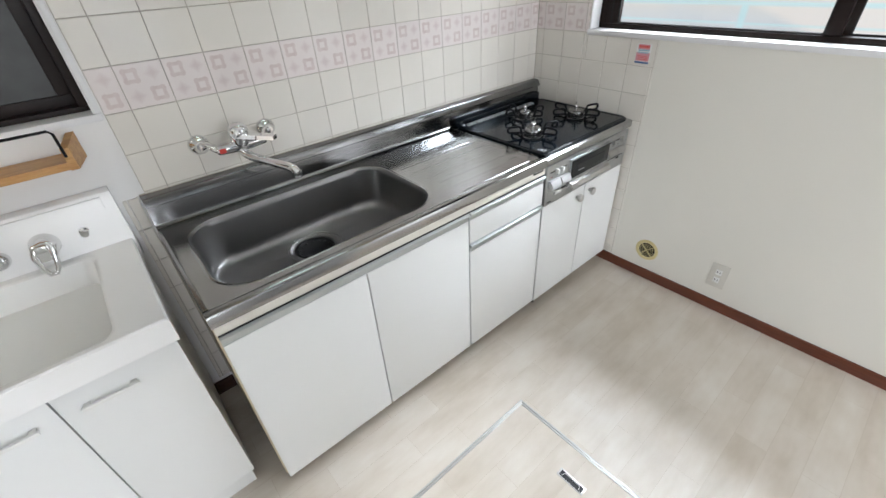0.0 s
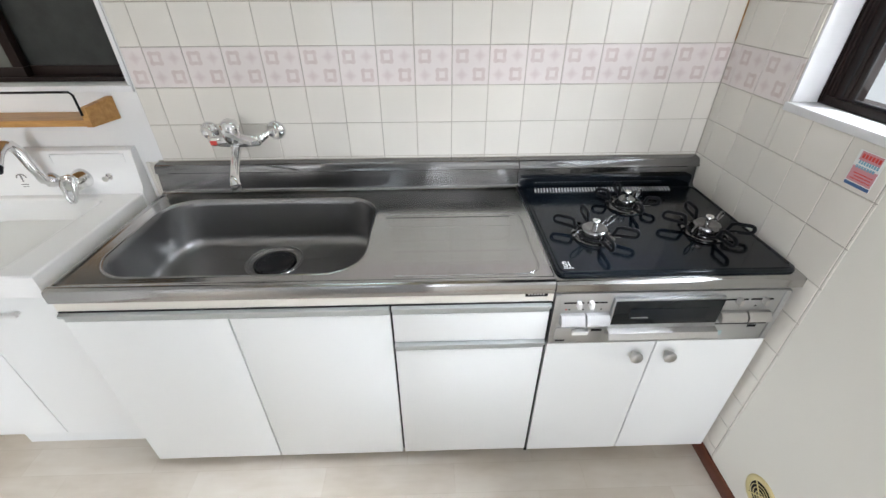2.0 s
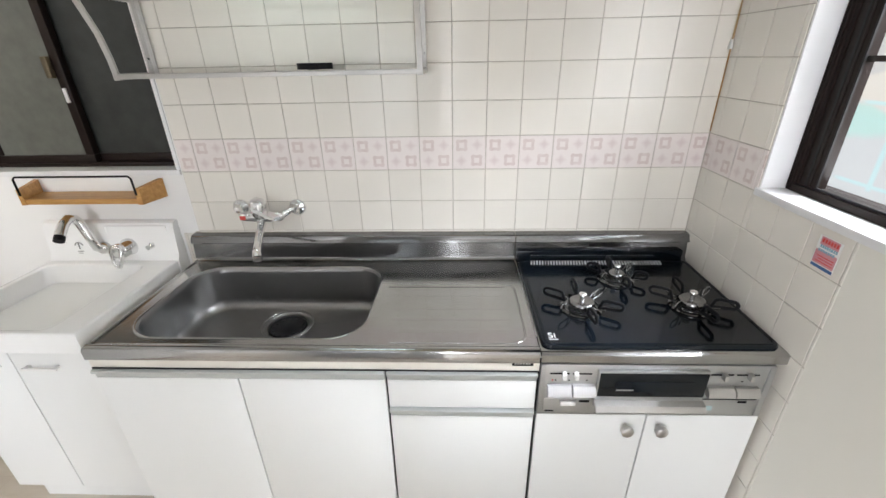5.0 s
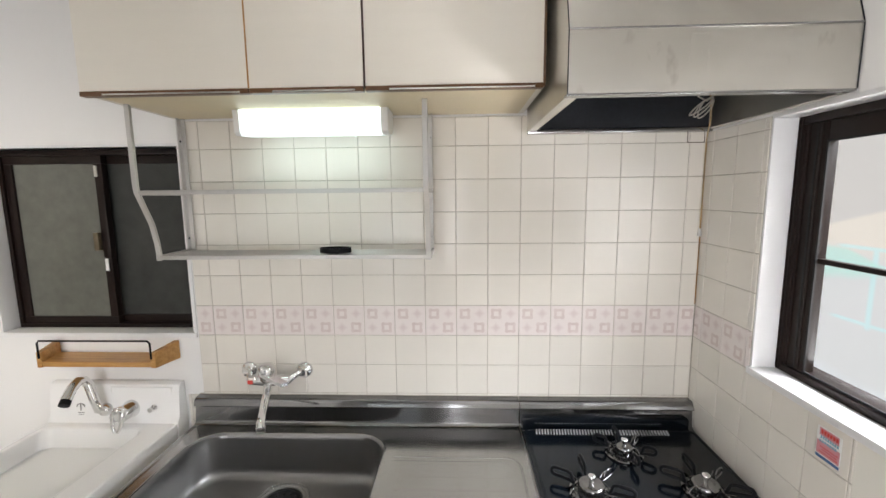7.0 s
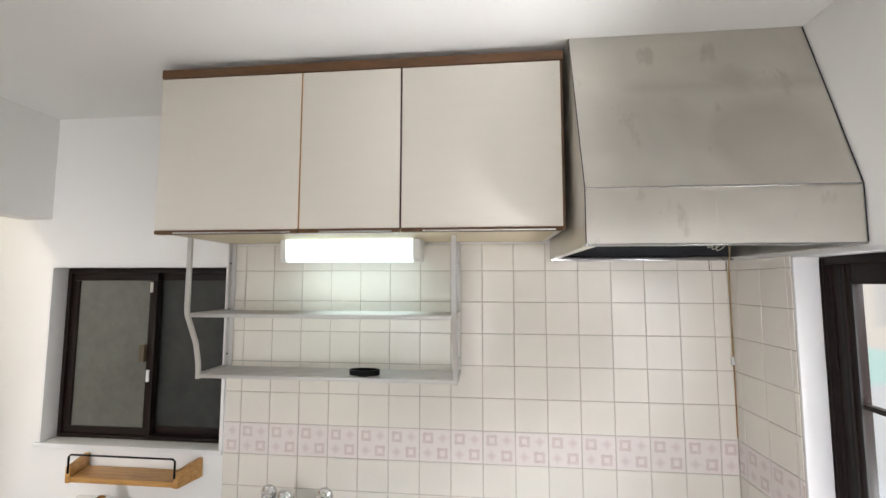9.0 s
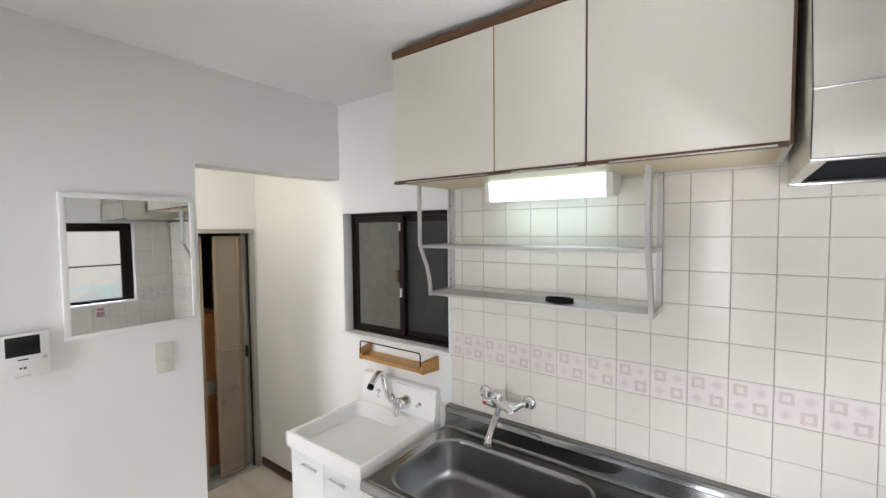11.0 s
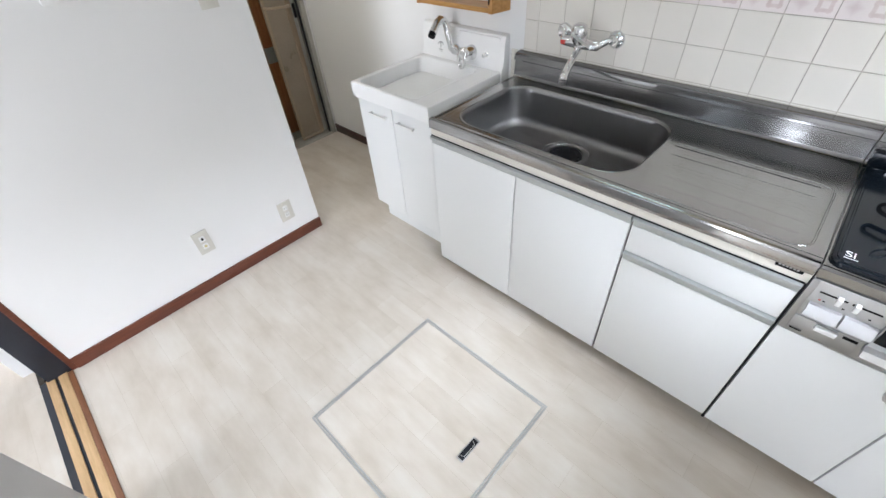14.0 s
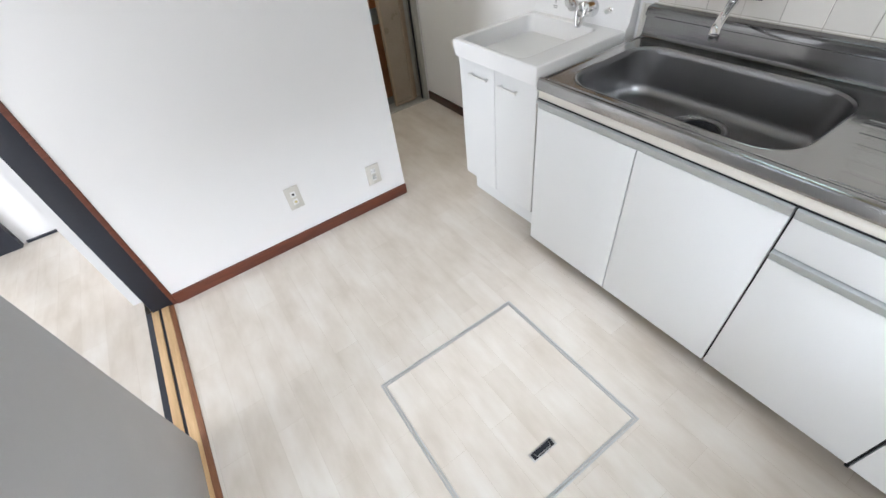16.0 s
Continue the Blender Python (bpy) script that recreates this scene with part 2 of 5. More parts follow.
M_STEEL = steel("stainless_top", (0.41, 0.408, 0.404), 0.16, stain=0.10, grain=0.0)
# darker than the worktop: the dark room it reflects is in the colour
M_SPLASH = steel("stainless_splash_dim", (0.235, 0.235, 0.235), 0.12, stain=0.05)
M_BURNER = plain("burner_chrome", (0.25, 0.25, 0.25), 0.16, 1.0, var=0.1, rvar=0.04)
M_SLAT = plain("vent_slat_silver", (0.55, 0.56, 0.56), 0.3, 0.3, var=0.03)
# worktop steel darkened for the shade and dark reflections in the bowl
M_STEEL_BOWL = plain("stainless_bowl_dim", (0.29, 0.286, 0.284), 0.305, 1.0, var=0.04, scale=2.5, rvar=0.015)
M_HOOD = steel("stainless_hood", (0.68, 0.66, 0.61), 0.36, (60, 4, 4), 0.12, 0.38)
M_RANGE = steel("range_panel", (0.49, 0.50, 0.505), 0.38)
M_ALU = plain("aluminium", (0.56, 0.55, 0.535), 0.38, 1.0, var=0.05, stretch=(1, 20, 20))
M_ALU_GREY = plain("grey_rail", (0.52, 0.55, 0.55), 0.4, 0.7, var=0.04)
M_HATCH = plain("hatch_frame_grey", (0.50, 0.50, 0.48), 0.35, 0.4, var=0.06)
M_CHROME = plain("chrome", (0.80, 0.80, 0.80), 0.08, 1.0, var=0.03, rvar=0.03)
M_BLACKGLASS = plain("black_enamel", (0.004, 0.0065, 0.010), 0.13, var=0.2, rvar=0.03, spec=0.30)
M_BLACK = plain("black_cast", (0.004, 0.004, 0.005), 0.5, var=0.2, bump=0.1, spec=0.15)
M_RUBBER = plain("black_rubber", (0.007, 0.007, 0.008), 0.45, spec=0.25)
# stands in for unlit insides; also dark seams, screws and key marks
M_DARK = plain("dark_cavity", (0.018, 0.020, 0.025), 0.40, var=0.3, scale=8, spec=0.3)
M_SASH = plain("bronze_sash", (0.012, 0.0065, 0.005), 0.42, 0.0, var=0.25, spec=0.22)
# window gaskets, and black strips that stand in for shade in gaps
M_GASKET_SHADE = plain("gasket", (0.006, 0.006, 0.006), 0.7)
M_REVEAL = plain("reveal_white", (0.77, 0.77, 0.77), 0.4, var=0.02)
M_PLASTIC = plain("white_plastic", (0.78, 0.78, 0.76), 0.35, var=0.02)
M_DRAIN = plain("drain_beige", (0.30, 0.28, 0.23), 0.4, var=0.05)
M_BUTTON = plain("button_white", (0.50, 0.50, 0.50), 0.4, var=0.02)
M_PLATE = plain("ivory_plate", (0.62, 0.60, 0.54), 0.4, var=0.03)
M_IVORY = plain("vent_ivory", (0.66, 0.57, 0.29), 0.45, var=0.05)
M_CERAMIC = plain("basin_white", (0.87, 0.87, 0.86), 0.25, var=0.004, rvar=0.01)
M_WOODSH = wood("shelf_pine", (0.36, 0.165, 0.042), (0.58, 0.33, 0.11), 0.4, (2, 22, 22))
M_SILLW = wood("sill_pale", (0.50, 0.32, 0.15), (0.66, 0.45, 0.24), 0.45, (2, 22, 22))
M_SILLB = wood("sill_brown", (0.16, 0.06, 0.025), (0.27, 0.12, 0.055), 0.4, (2, 22, 22))
M_NAVY = plain("navy_frame", (0.016, 0.020, 0.030), 0.4, var=0.15)
M_LEAF = plain("grey_door_sheet", (0.45, 0.45, 0.445), 0.45, var=0.02)
M_SILVER = plain("mirror_silver", (0.74, 0.75, 0.74), 0.012, 1.0, var=0.0, rvar=0.0)
M_SCREEN = plain("screen_black", (0.008, 0.010, 0.011), 0.10, spec=0.25, rvar=0.02)
M_BLUE = plain("sticker_blue", (0.20, 0.40, 0.50), 0.5)
M_PINK = plain("sticker_pink", (0.60, 0.27, 0.30), 0.5)
M_NAVYBLUE = plain("sticker_navy", (0.05, 0.12, 0.28), 0.5)
M_BRASS = plain("aged_lock", (0.11, 0.085, 0.05), 0.4, 0.3, var=0.15)
M_PRINT = plain("print_grey", (0.22, 0.22, 0.21), 0.5)
M_RED = plain("label_red", (0.60, 0.05, 0.035), 0.4)
M_MASK = plain("pale_blue_film", (0.42, 0.55, 0.57), 0.5)
M_FOLD = plain("fold_door_beige", (0.34, 0.26, 0.18), 0.4, var=0.06)
M_FOLDP = plain("fold_door_sheet", (0.27, 0.22, 0.165), 0.35, var=0.12, bump=0.3, bscale=90)
M_GREYTRIM = plain("door_grey_trim", (0.40, 0.395, 0.35), 0.4, 0.2, var=0.04)
M_BATHW = wood("bath_panel", (0.38, 0.16, 0.06), (0.50, 0.24, 0.10), 0.3, (20, 20, 2))
M_BATHF = plain("bath_floor", (0.22, 0.24, 0.20), 0.5, var=0.2)
M_TUBE = glow("lamp_diffuser", (0.82, 1.0, 0.99), 1.35)
# brown this dark to carry the shade under the cabinets
M_KICK = plain("kickboard_shade_brown", (0.07, 0.05, 0.035), 0.6, var=0.2)
# opaque panes; the dim, uneven light behind the glass is in their colour
M_FROST_L = plain("frosted_glass_dim", (0.125, 0.127, 0.11), 0.34, var=0.32, scale=1.6, bump=0.08, bscale=300, spec=0.25)
M_FROST_D = plain("frosted_glass_dimmer", (0.042, 0.044, 0.041), 0.32, var=0.40, scale=1.6, bump=0.08, bscale=300, spec=0.25)
M_GLASS = clear_glass("window_glass", (0.96, 0.98, 0.98), 0.02)
# tint added to weaken the next room's light in the tile reflections
M_LEAFGLASS = clear_glass("door_glass", (0.30, 0.31, 0.31), 0.05)
M_CORD = plain("cord_white", (0.52, 0.49, 0.43), 0.6)
M_OLDCORD = plain("cord_aged", (0.46, 0.33, 0.17), 0.7, var=0.25, scale=20)
M_RUST = plain("rusty_sealant", (0.33, 0.17, 0.05), 0.8, var=0.4, scale=40)


def outside_view():
    """Soft daylit view beyond the frosted kitchen window: a pale wall, a teal net and a blue sheet."""
    s = Nodes("outside_view")
    geo = s.n("NewGeometry")
    sep = s.n("SeparateXYZ")
    s.link(geo.outputs["Position"], sep.inputs[0])
    y, z = sep.outputs[1], sep.outputs[2]
    soft = s.noise(s.coords((1, 0.5, 0.5), True), 1.1, 3)
    wob = s.math("MULTIPLY_ADD", soft, 0.5, s.math("SUBTRACT", z, 0.25))

    def band(v, lo, hi, edge):
        return s.math("MULTIPLY", s.remap(v, lo - edge, lo + edge, 0, 1), s.remap(v, hi + edge, hi - edge, 0, 1))

    # road below, pale facades above, one with its shade painted in as darker colour
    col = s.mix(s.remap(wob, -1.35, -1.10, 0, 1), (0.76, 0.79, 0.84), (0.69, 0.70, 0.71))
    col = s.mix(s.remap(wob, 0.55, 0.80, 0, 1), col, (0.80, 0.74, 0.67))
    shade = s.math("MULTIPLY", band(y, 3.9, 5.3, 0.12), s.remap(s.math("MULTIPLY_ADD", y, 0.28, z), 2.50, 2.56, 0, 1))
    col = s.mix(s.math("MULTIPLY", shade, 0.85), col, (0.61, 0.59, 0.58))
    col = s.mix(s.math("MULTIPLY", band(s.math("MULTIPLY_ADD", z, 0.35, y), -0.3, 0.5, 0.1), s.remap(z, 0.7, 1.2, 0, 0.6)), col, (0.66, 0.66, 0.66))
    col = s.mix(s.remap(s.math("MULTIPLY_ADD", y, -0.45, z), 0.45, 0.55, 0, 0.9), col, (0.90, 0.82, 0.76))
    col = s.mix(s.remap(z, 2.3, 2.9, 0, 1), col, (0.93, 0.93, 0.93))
    # pale cyan fence
    rails = s.math("MAXIMUM", band(z, 0.73, 0.78, 0.012), s.math("MAXIMUM", band(z, 0.52, 0.54, 0.012), band(z, -0.36, -0.31, 0.012)))
    post = band(s.math("MODULO", s.math("ADD", y, 40.0), 1.9), 0.72, 0.80, 0.02)
    post = s.math("MULTIPLY", post, band(z, -0.40, 0.78, 0.02))
    fence = s.math("MULTIPLY", s.math("MAXIMUM", rails, post), s.remap(y, 5.1, 4.95, 0, 1))
    col = s.mix(s.math("MULTIPLY", fence, 0.7), col, (0.58, 0.84, 0.86))
    # teal net hung over its end, thinning along the fence
    low = s.math("MULTIPLY_ADD", s.math("SUBTRACT", 5.7, y), 0.33, 0.0)
    sag = s.math("MULTIPLY_ADD", s.remap(y, 4.9, 4.2, 0, 1), -0.25, 0.72)
    net = s.math("MULTIPLY", s.remap(s.math("SUBTRACT", wob, low), -0.05, 0.08, 0, 1), s.remap(s.math("SUBTRACT", z, sag), 0.03, -0.03, 0, 1))
    net = s.math("MULTIPLY", net, s.remap(y, 3.2, 4.2, 0, 1))
    col = s.mix(s.math("MULTIPLY", net, 0.7), col, (0.50, 0.80, 0.73))
    # blue sheet by the fence
    sheet = s.math("MULTIPLY", band(s.math("MULTIPLY_ADD", soft, 0.6, y), 2.75, 3.40, 0.12), band(wob, 0.02, 0.62, 0.06))
    col = s.mix(s.math("MULTIPLY", sheet, 0.75), col, (0.45, 0.64, 0.90))
    # the sheet glows in place of daylight on the street
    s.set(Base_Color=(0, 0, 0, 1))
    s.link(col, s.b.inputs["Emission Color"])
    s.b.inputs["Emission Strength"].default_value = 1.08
    return s.m


M_OUT = outside_view()


# ---- builders ----
_flat, _round = set(), set()


def box(bm, x0, x1, y0, y1, z0, z1, bevel=0.0):
    _flat.add(id(bm))
    vs = [bm.verts.new((x, y, z)) for x in (x0, x1) for y in (y0, y1) for z in (z0, z1)]
    f = [bm.faces.new([vs[i] for i in q]) for q in ((0, 1, 3, 2), (4, 6, 7, 5), (0, 4, 5, 1), (2, 3, 7, 6), (0, 2, 6, 4), (1, 5, 7, 3))]
    if bevel:
        es = list({e for q in f for e in q.edges})
        bmesh.ops.bevel(bm, geom=es, offset=bevel, segments=2, profile=0.6, affect="EDGES")
    return bm


def B(x0, x1, y0, y1, z0, z1, bevel=0.0):
    return box(bmesh.new(), min(x0, x1), max(x0, x1), min(y0, y1), max(y0, y1), min(z0, z1), max(z0, z1), bevel)


def rings(bm, loops, cap0=True, cap1=True, closed=True):
    """Faces between successive rings of points."""
    rows = [[bm.verts.new(p) for p in loop] for loop in loops]
    n = len(rows[0])
    for a, b in zip(rows, rows[1:]):
        for i in range(n if closed else n - 1):
            j = (i + 1) % n
            bm.faces.new((a[i], a[j], b[j], b[i]))
    if cap0:
        bm.faces.new(rows[0][::-1])
    if cap1:
        bm.faces.new(rows[-1])
    return bm


def lathe(bm, origin, axis, profile, seg=24, cap0=True, cap1=True):
    """A turned shape: profile of (distance along the axis, radius)."""
    _round.add(id(bm))
    q = Vector(axis).normalized().to_track_quat("Z", "Y").to_matrix()
    o = Vector(origin)
    loops = []
    for h, r in profile:
        loops.append([o + q @ Vector((r * math.cos(a), r * math.sin(a), h)) for a in (2 * math.pi * k / seg for k in range(seg))])
    return rings(bm, loops, cap0, cap1)


def tube(bm, pts, r, seg=8, closed=False):
    """A round bar along points; r may be a list."""
    _round.add(id(bm))
    pts = [Vector(p) for p in pts]
    n = len(pts)
    rr = r if isinstance(r, (list, tuple)) else [r] * n
    loops, up = [], None
    for i, p in enumerate(pts):
        a = pts[(i - 1) % n] if (closed or i) else p
        b = pts[(i + 1) % n] if (closed or i < n - 1) else p
        d = (b - a).normalized()
        if up is None:
            up = d.orthogonal().normalized()
        up = (up - d * up.dot(d)).normalized()
        side = d.cross(up)
        loops.append([p + rr[i] * (math.cos(t) * up + math.sin(t) * side) for t in (2 * math.pi * k / seg for k in range(seg))])
    if closed:
        loops.append(loops[0])
        rings(bm, loops, False, False)
        bmesh.ops.remove_doubles(bm, verts=bm.verts, dist=1e-6)
        return bm
    return rings(bm, loops)


def arc(c, r, a0, a1, n, plane="xz", off=0.0):
    out = []
    for k in range(n + 1):
        a = radians(a0 + (a1 - a0) * k / n)
        u, v = r * math.cos(a), r * math.sin(a)
        out.append({"xz": (c[0] + u, c[1] + off, c[2] + v), "yz": (c[0] + off, c[1] + u, c[2] + v), "xy": (c[0] + u, c[1] + v, c[2] + off)}[plane])
    return out


def rrect(x0, x1, y0, y1, r, z, k=6, n=0):
    """A rounded rectangle of 4(k + n) points, counter-clockwise; n of them along each straight side."""
    out = []
    ends = ((x0 + r, y1), (x0, y0 + r), (x1 - r, y0), (x1, y1 - r))
    side = 0
    for cx, cy, a0 in ((x1 - r, y1 - r, 0), (x0 + r, y1 - r, 90), (x0 + r, y0 + r, 180), (x1 - r, y0 + r, 270)):
        for i in range(k):
            a = radians(a0 + 90 * i / (k - 1))
            out.append((cx + r * math.cos(a), cy + r * math.sin(a), z))
        p, e = out[-1], ends[side]
        for i in range(n):
            f = (i + 1) / (n + 1)
            out.append((p[0] + (e[0] - p[0]) * f, p[1] + (e[1] - p[1]) * f, z))
        side += 1
    return out


def link(name, bm, material, smooth=True):
    me = bpy.data.meshes.new(name)
    bmesh.ops.recalc_face_normals(bm, faces=bm.faces)
    limit = 65 if id(bm) in _round else 20 if id(bm) in _flat else 38
    _round.discard(id(bm)), _flat.discard(id(bm))
    bm.to_mesh(me)
    bm.free()
    me.materials.append(material)
    if smooth:
        me.polygons.foreach_set("use_smooth", [True] * len(me.polygons))
        me.set_sharp_from_angle(angle=radians(limit))
    else:
        for p in me.polygons:
            p.use_smooth = False
    return new(name, me)


def part(name, bm, material, parent, label="", kind=""):
    """One mesh part, built in world places, under a thing or a part."""
    ob = link(name, bm, material)
    ob.parent = parent
    ob.matrix_parent_inverse = parent.matrix_world.inverted()
    return tagged(ob, label, kind=kind)


def thing(name, at, label, category, group=""):
    ob = new(name)
    ob.empty_display_size = 0.05
    ob.matrix_world = Matrix.Translation(at)
    ob.location = at
    return tagged(ob, label, category, group)


def structure(name, bm, material, label="", category=""):
    return tagged(link(name, bm, material), label or name.split("_")[0], category or name.split("_")[0], kind="structure")


def frame_bm(bm, axis, a0, a1, b0, b1, d0, d1, w, bevel=0.002):
    """A rectangular frame of width w; axis is the way it faces."""
    for p in ((a0, a1, b0, b0 + w), (a0, a1, b1 - w, b1), (a0, a0 + w, b0 + w, b1 - w), (a1 - w, a1, b0 + w, b1 - w)):
        if axis == "x":
            box(bm, d0, d1, p[0], p[1], p[2], p[3], bevel)
        elif axis == "y":
            box(bm, p[0], p[1], d0, d1, p[2], p[3], bevel)
        else:
            box(bm, p[0], p[1], p[2], p[3], d0, d1, bevel)
    return bm


# ---- rooms ----
CEIL = 2.362
structure("floor", B(-3.44, 0.0, -1.985, 0.0, -0.05, 0.0), M_FLOOR, "pale whitewashed plank-pattern vinyl floor", "floor")
structure("ceiling", B(-3.62, 0.72, -2.02, 0.12, CEIL, CEIL + 0.1), M_CEIL, "white papered ceiling", "ceiling")

WX0, WX1, WZ0, WZ1 = -2.520, -1.792, 1.083, 1.757  # the small window of the north wall
bm = bmesh.new()
box(bm, -3.56, WX0, 0.0, 0.14, 0, CEIL)
box(bm, WX1, 0.14, 0.0, 0.14, 0, CEIL)
box(bm, WX0, WX1, 0.0, 0.14, 0, WZ0)
box(bm, WX0, WX1, 0.0, 0.14, WZ1, CEIL)
wall_north = structure("wall_north", bm, M_WALL, "white papered kitchen wall, tiled above the worktop", "wall")

EY0, EY1, EZ0, EZ1 = -1.92, -0.284, 1.087, 1.776  # the kitchen window of the east wall
bm = bmesh.new()
box(bm, 0.0, 0.14, EY1, 0.0, 0, CEIL)
box(bm, 0.0, 0.14, -2.14, EY0, 0, CEIL)
box(bm, 0.0, 0.14, EY0, EY1, 0, EZ0)
box(bm, 0.0, 0.14, EY0, EY1, EZ1, CEIL)
wall_east = structure("wall_east", bm, M_WALL, "white papered wall with the kitchen window", "wall")

bm = bmesh.new()
box(bm, -2.66, -2.54, -1.965, -0.758, 0, CEIL)
box(bm, -2.66, -2.54, -0.758, 0.0, 1.95, CEIL)
structure("wall_west", bm, M_WALL, "white papered partition wall with a header over the passage", "wall")

bm = bmesh.new()
box(bm, -2.66, 0.0, -2.14, -2.02, 1.86, CEIL)
structure("wall_south", bm, M_WALL, "white wall above the sliding door opening", "wall")

bm = bmesh.new()
box(bm, -3.56, -3.44, -1.42, -0.78, 0, CEIL)
box(bm, -3.56, -3.44, -0.78, -0.020, 1.68, CEIL)
box(bm, -3.56, -3.44, -0.020, 0.0, 0, CEIL)
structure("wall_corridor", bm, M_WALL, "white corridor wall with the bathroom door", "wall")
structure("wall_corridor_end", B(-3.44, -2.66, -1.42, -1.30, 0, CEIL), M_WALL, "white wall closing the corridor", "wall")

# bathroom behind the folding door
# walls coloured near-black in place of the room's lack of light
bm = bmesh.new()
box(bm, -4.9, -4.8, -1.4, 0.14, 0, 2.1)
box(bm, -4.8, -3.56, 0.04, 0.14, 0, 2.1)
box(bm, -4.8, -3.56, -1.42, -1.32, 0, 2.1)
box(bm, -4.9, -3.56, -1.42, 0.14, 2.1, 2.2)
structure("wall_bathroom", bm, M_DARK, "bathroom walls, darkness of the unlit room in their colour", "wall")
structure("floor_bathroom", B(-4.8, -3.44, -1.32, 0.04, -0.10, -0.03), M_BATHF, "grey-green bathroom floor", "floor")
structure("bathroom_rail", B(-3.748, -3.735, -1.30, -0.10, 0.50, 0.60, 0.003), M_GREYTRIM, "grey rail along the bathroom panel", "trim")
structure("bathtub_panel", B(-4.3, -3.75, -1.30, -0.10, -0.03, 1.09, 0.01), M_BATHW, "orange-brown wood-look bathroom panel", "wall")

# the next room
structure("floor_next_room", B(-3.72, 0.72, -4.9, -2.10, -0.05, 0.0), M_FLOOR, "pale plank-pattern floor of the next room", "floor")
structure("ceiling_next_room", B(-3.72, 0.72, -4.9, -2.02, CEIL, CEIL + 0.1), M_CEIL, "white ceiling of the next room", "ceiling")
bm = bmesh.new()
box(bm, -3.72, -3.62, -4.9, -2.14, 0, CEIL)
box(bm, 0.62, 0.72, -4.9, -2.14, 0, CEIL)
box(bm, 0.14, 0.62, -2.24, -2.14, 0, CEIL)
box(bm, -3.62, -2.66, -2.14, -2.07, 0, CEIL)
box(bm, -3.62, -2.38, -5.0, -4.9, 0, CEIL)
box(bm, -0.83, 0.72, -5.0, -4.9, 0, CEIL)
box(bm, -2.38, -0.83, -5.0, -4.9, 0, 0.45)
box(bm, -2.38, -0.83, -5.0, -4.9, 2.05, CEIL)
structure("wall_next_room", bm, M_WALL, "white papered walls of the next room", "wall")
structure("baseboard_next_room", B(-3.62, -3.608, -2.60, -2.14, 0, 0.014), M_NAVY, "dark baseboard of the next room", "baseboard")
structure("door_post", B(-3.62, -3.58, -2.80, -2.62, 0, 1.95, 0.003), M_NAVY, "dark door post in the next room", "door frame")
bm = frame_bm(bmesh.new(), "y", -2.38, -0.83, 0.45, 2.05, -4.9, -4.85, 0.05)
box(bm, -1.63, -1.58, -4.9, -4.86, 0.5, 2.0, 0.002)
structure("window_frame_next_room", bm, M_SASH, "dark frame of the next room's window", "window")

# sill and jamb of the sliding doors
structure("sill_edge", B(-2.54, 0.0, -2.005, -1.985, -0.05, 0.004, 0.002), M_SILLB, "red-brown edge of the sliding door sill", "sill")
bm = bmesh.new()
for a, b in ((-2.036, -2.005), (-2.076, -2.048)):
    box(bm, -2.56, 0.0, a, b, -0.05, 0.005, 0.001)
structure("sill", bm, M_SILLW, "pale wooden sill with sliding door grooves", "sill")
bm = bmesh.new()
for a, b in ((-2.048, -2.036), (-2.100, -2.076)):
    box(bm, -2.56, 0.0, a, b, -0.05, -0.001)
structure("sill_groove", bm, M_NAVY, "dark door groove in the sill", "sill")
structure("door_jamb_trim", B(-2.66, -2.537, -1.985, -1.965, 0.0, 1.86, 0.002), M_BASE, "red-brown door jamb trim", "door frame")
structure("door_jamb", B(-2.66, -2.545, -2.07, -1.985, 0.0, 1.86, 0.002), M_NAVY, "navy-black door jamb", "door frame")

# baseboards
structure("baseboard_west", B(-2.54, -2.529, -1.965, -0.758, 0.0, 0.058, 0.002), M_BASE, "red-brown wooden baseboard", "baseboard")
structure("baseboard_east", B(-0.012, 0.0, -1.985, -0.004, 0.0, 0.052, 0.002), M_BASE, "red-brown wooden baseboard", "baseboard")
structure("baseboard_corridor", B(-3.44, -1.79, -0.011, 0.0, 0.0, 0.058, 0.002), M_BASE_D, "dark brown wooden baseboard", "baseboard")


# ---- windows ----
def sash_bm(a, b, d):
    bm = bmesh.new()
    box(bm, d, d + 0.026, a, a + 0.042, EZ0 + 0.010, EZ1 - 0.024, 0.002)
    box(bm, d, d + 0.026, b - 0.060, b, EZ0 + 0.010, EZ1 - 0.024, 0.002)
    box(bm, d + 0.001, d + 0.025, a + 0.042, b - 0.060, EZ0 + 0.010, EZ0 + 0.029, 0.002)
    box(bm, d + 0.001, d + 0.025, a + 0.042, b - 0.060, EZ1 - 0.074, EZ1 - 0.024, 0.002)
    return bm


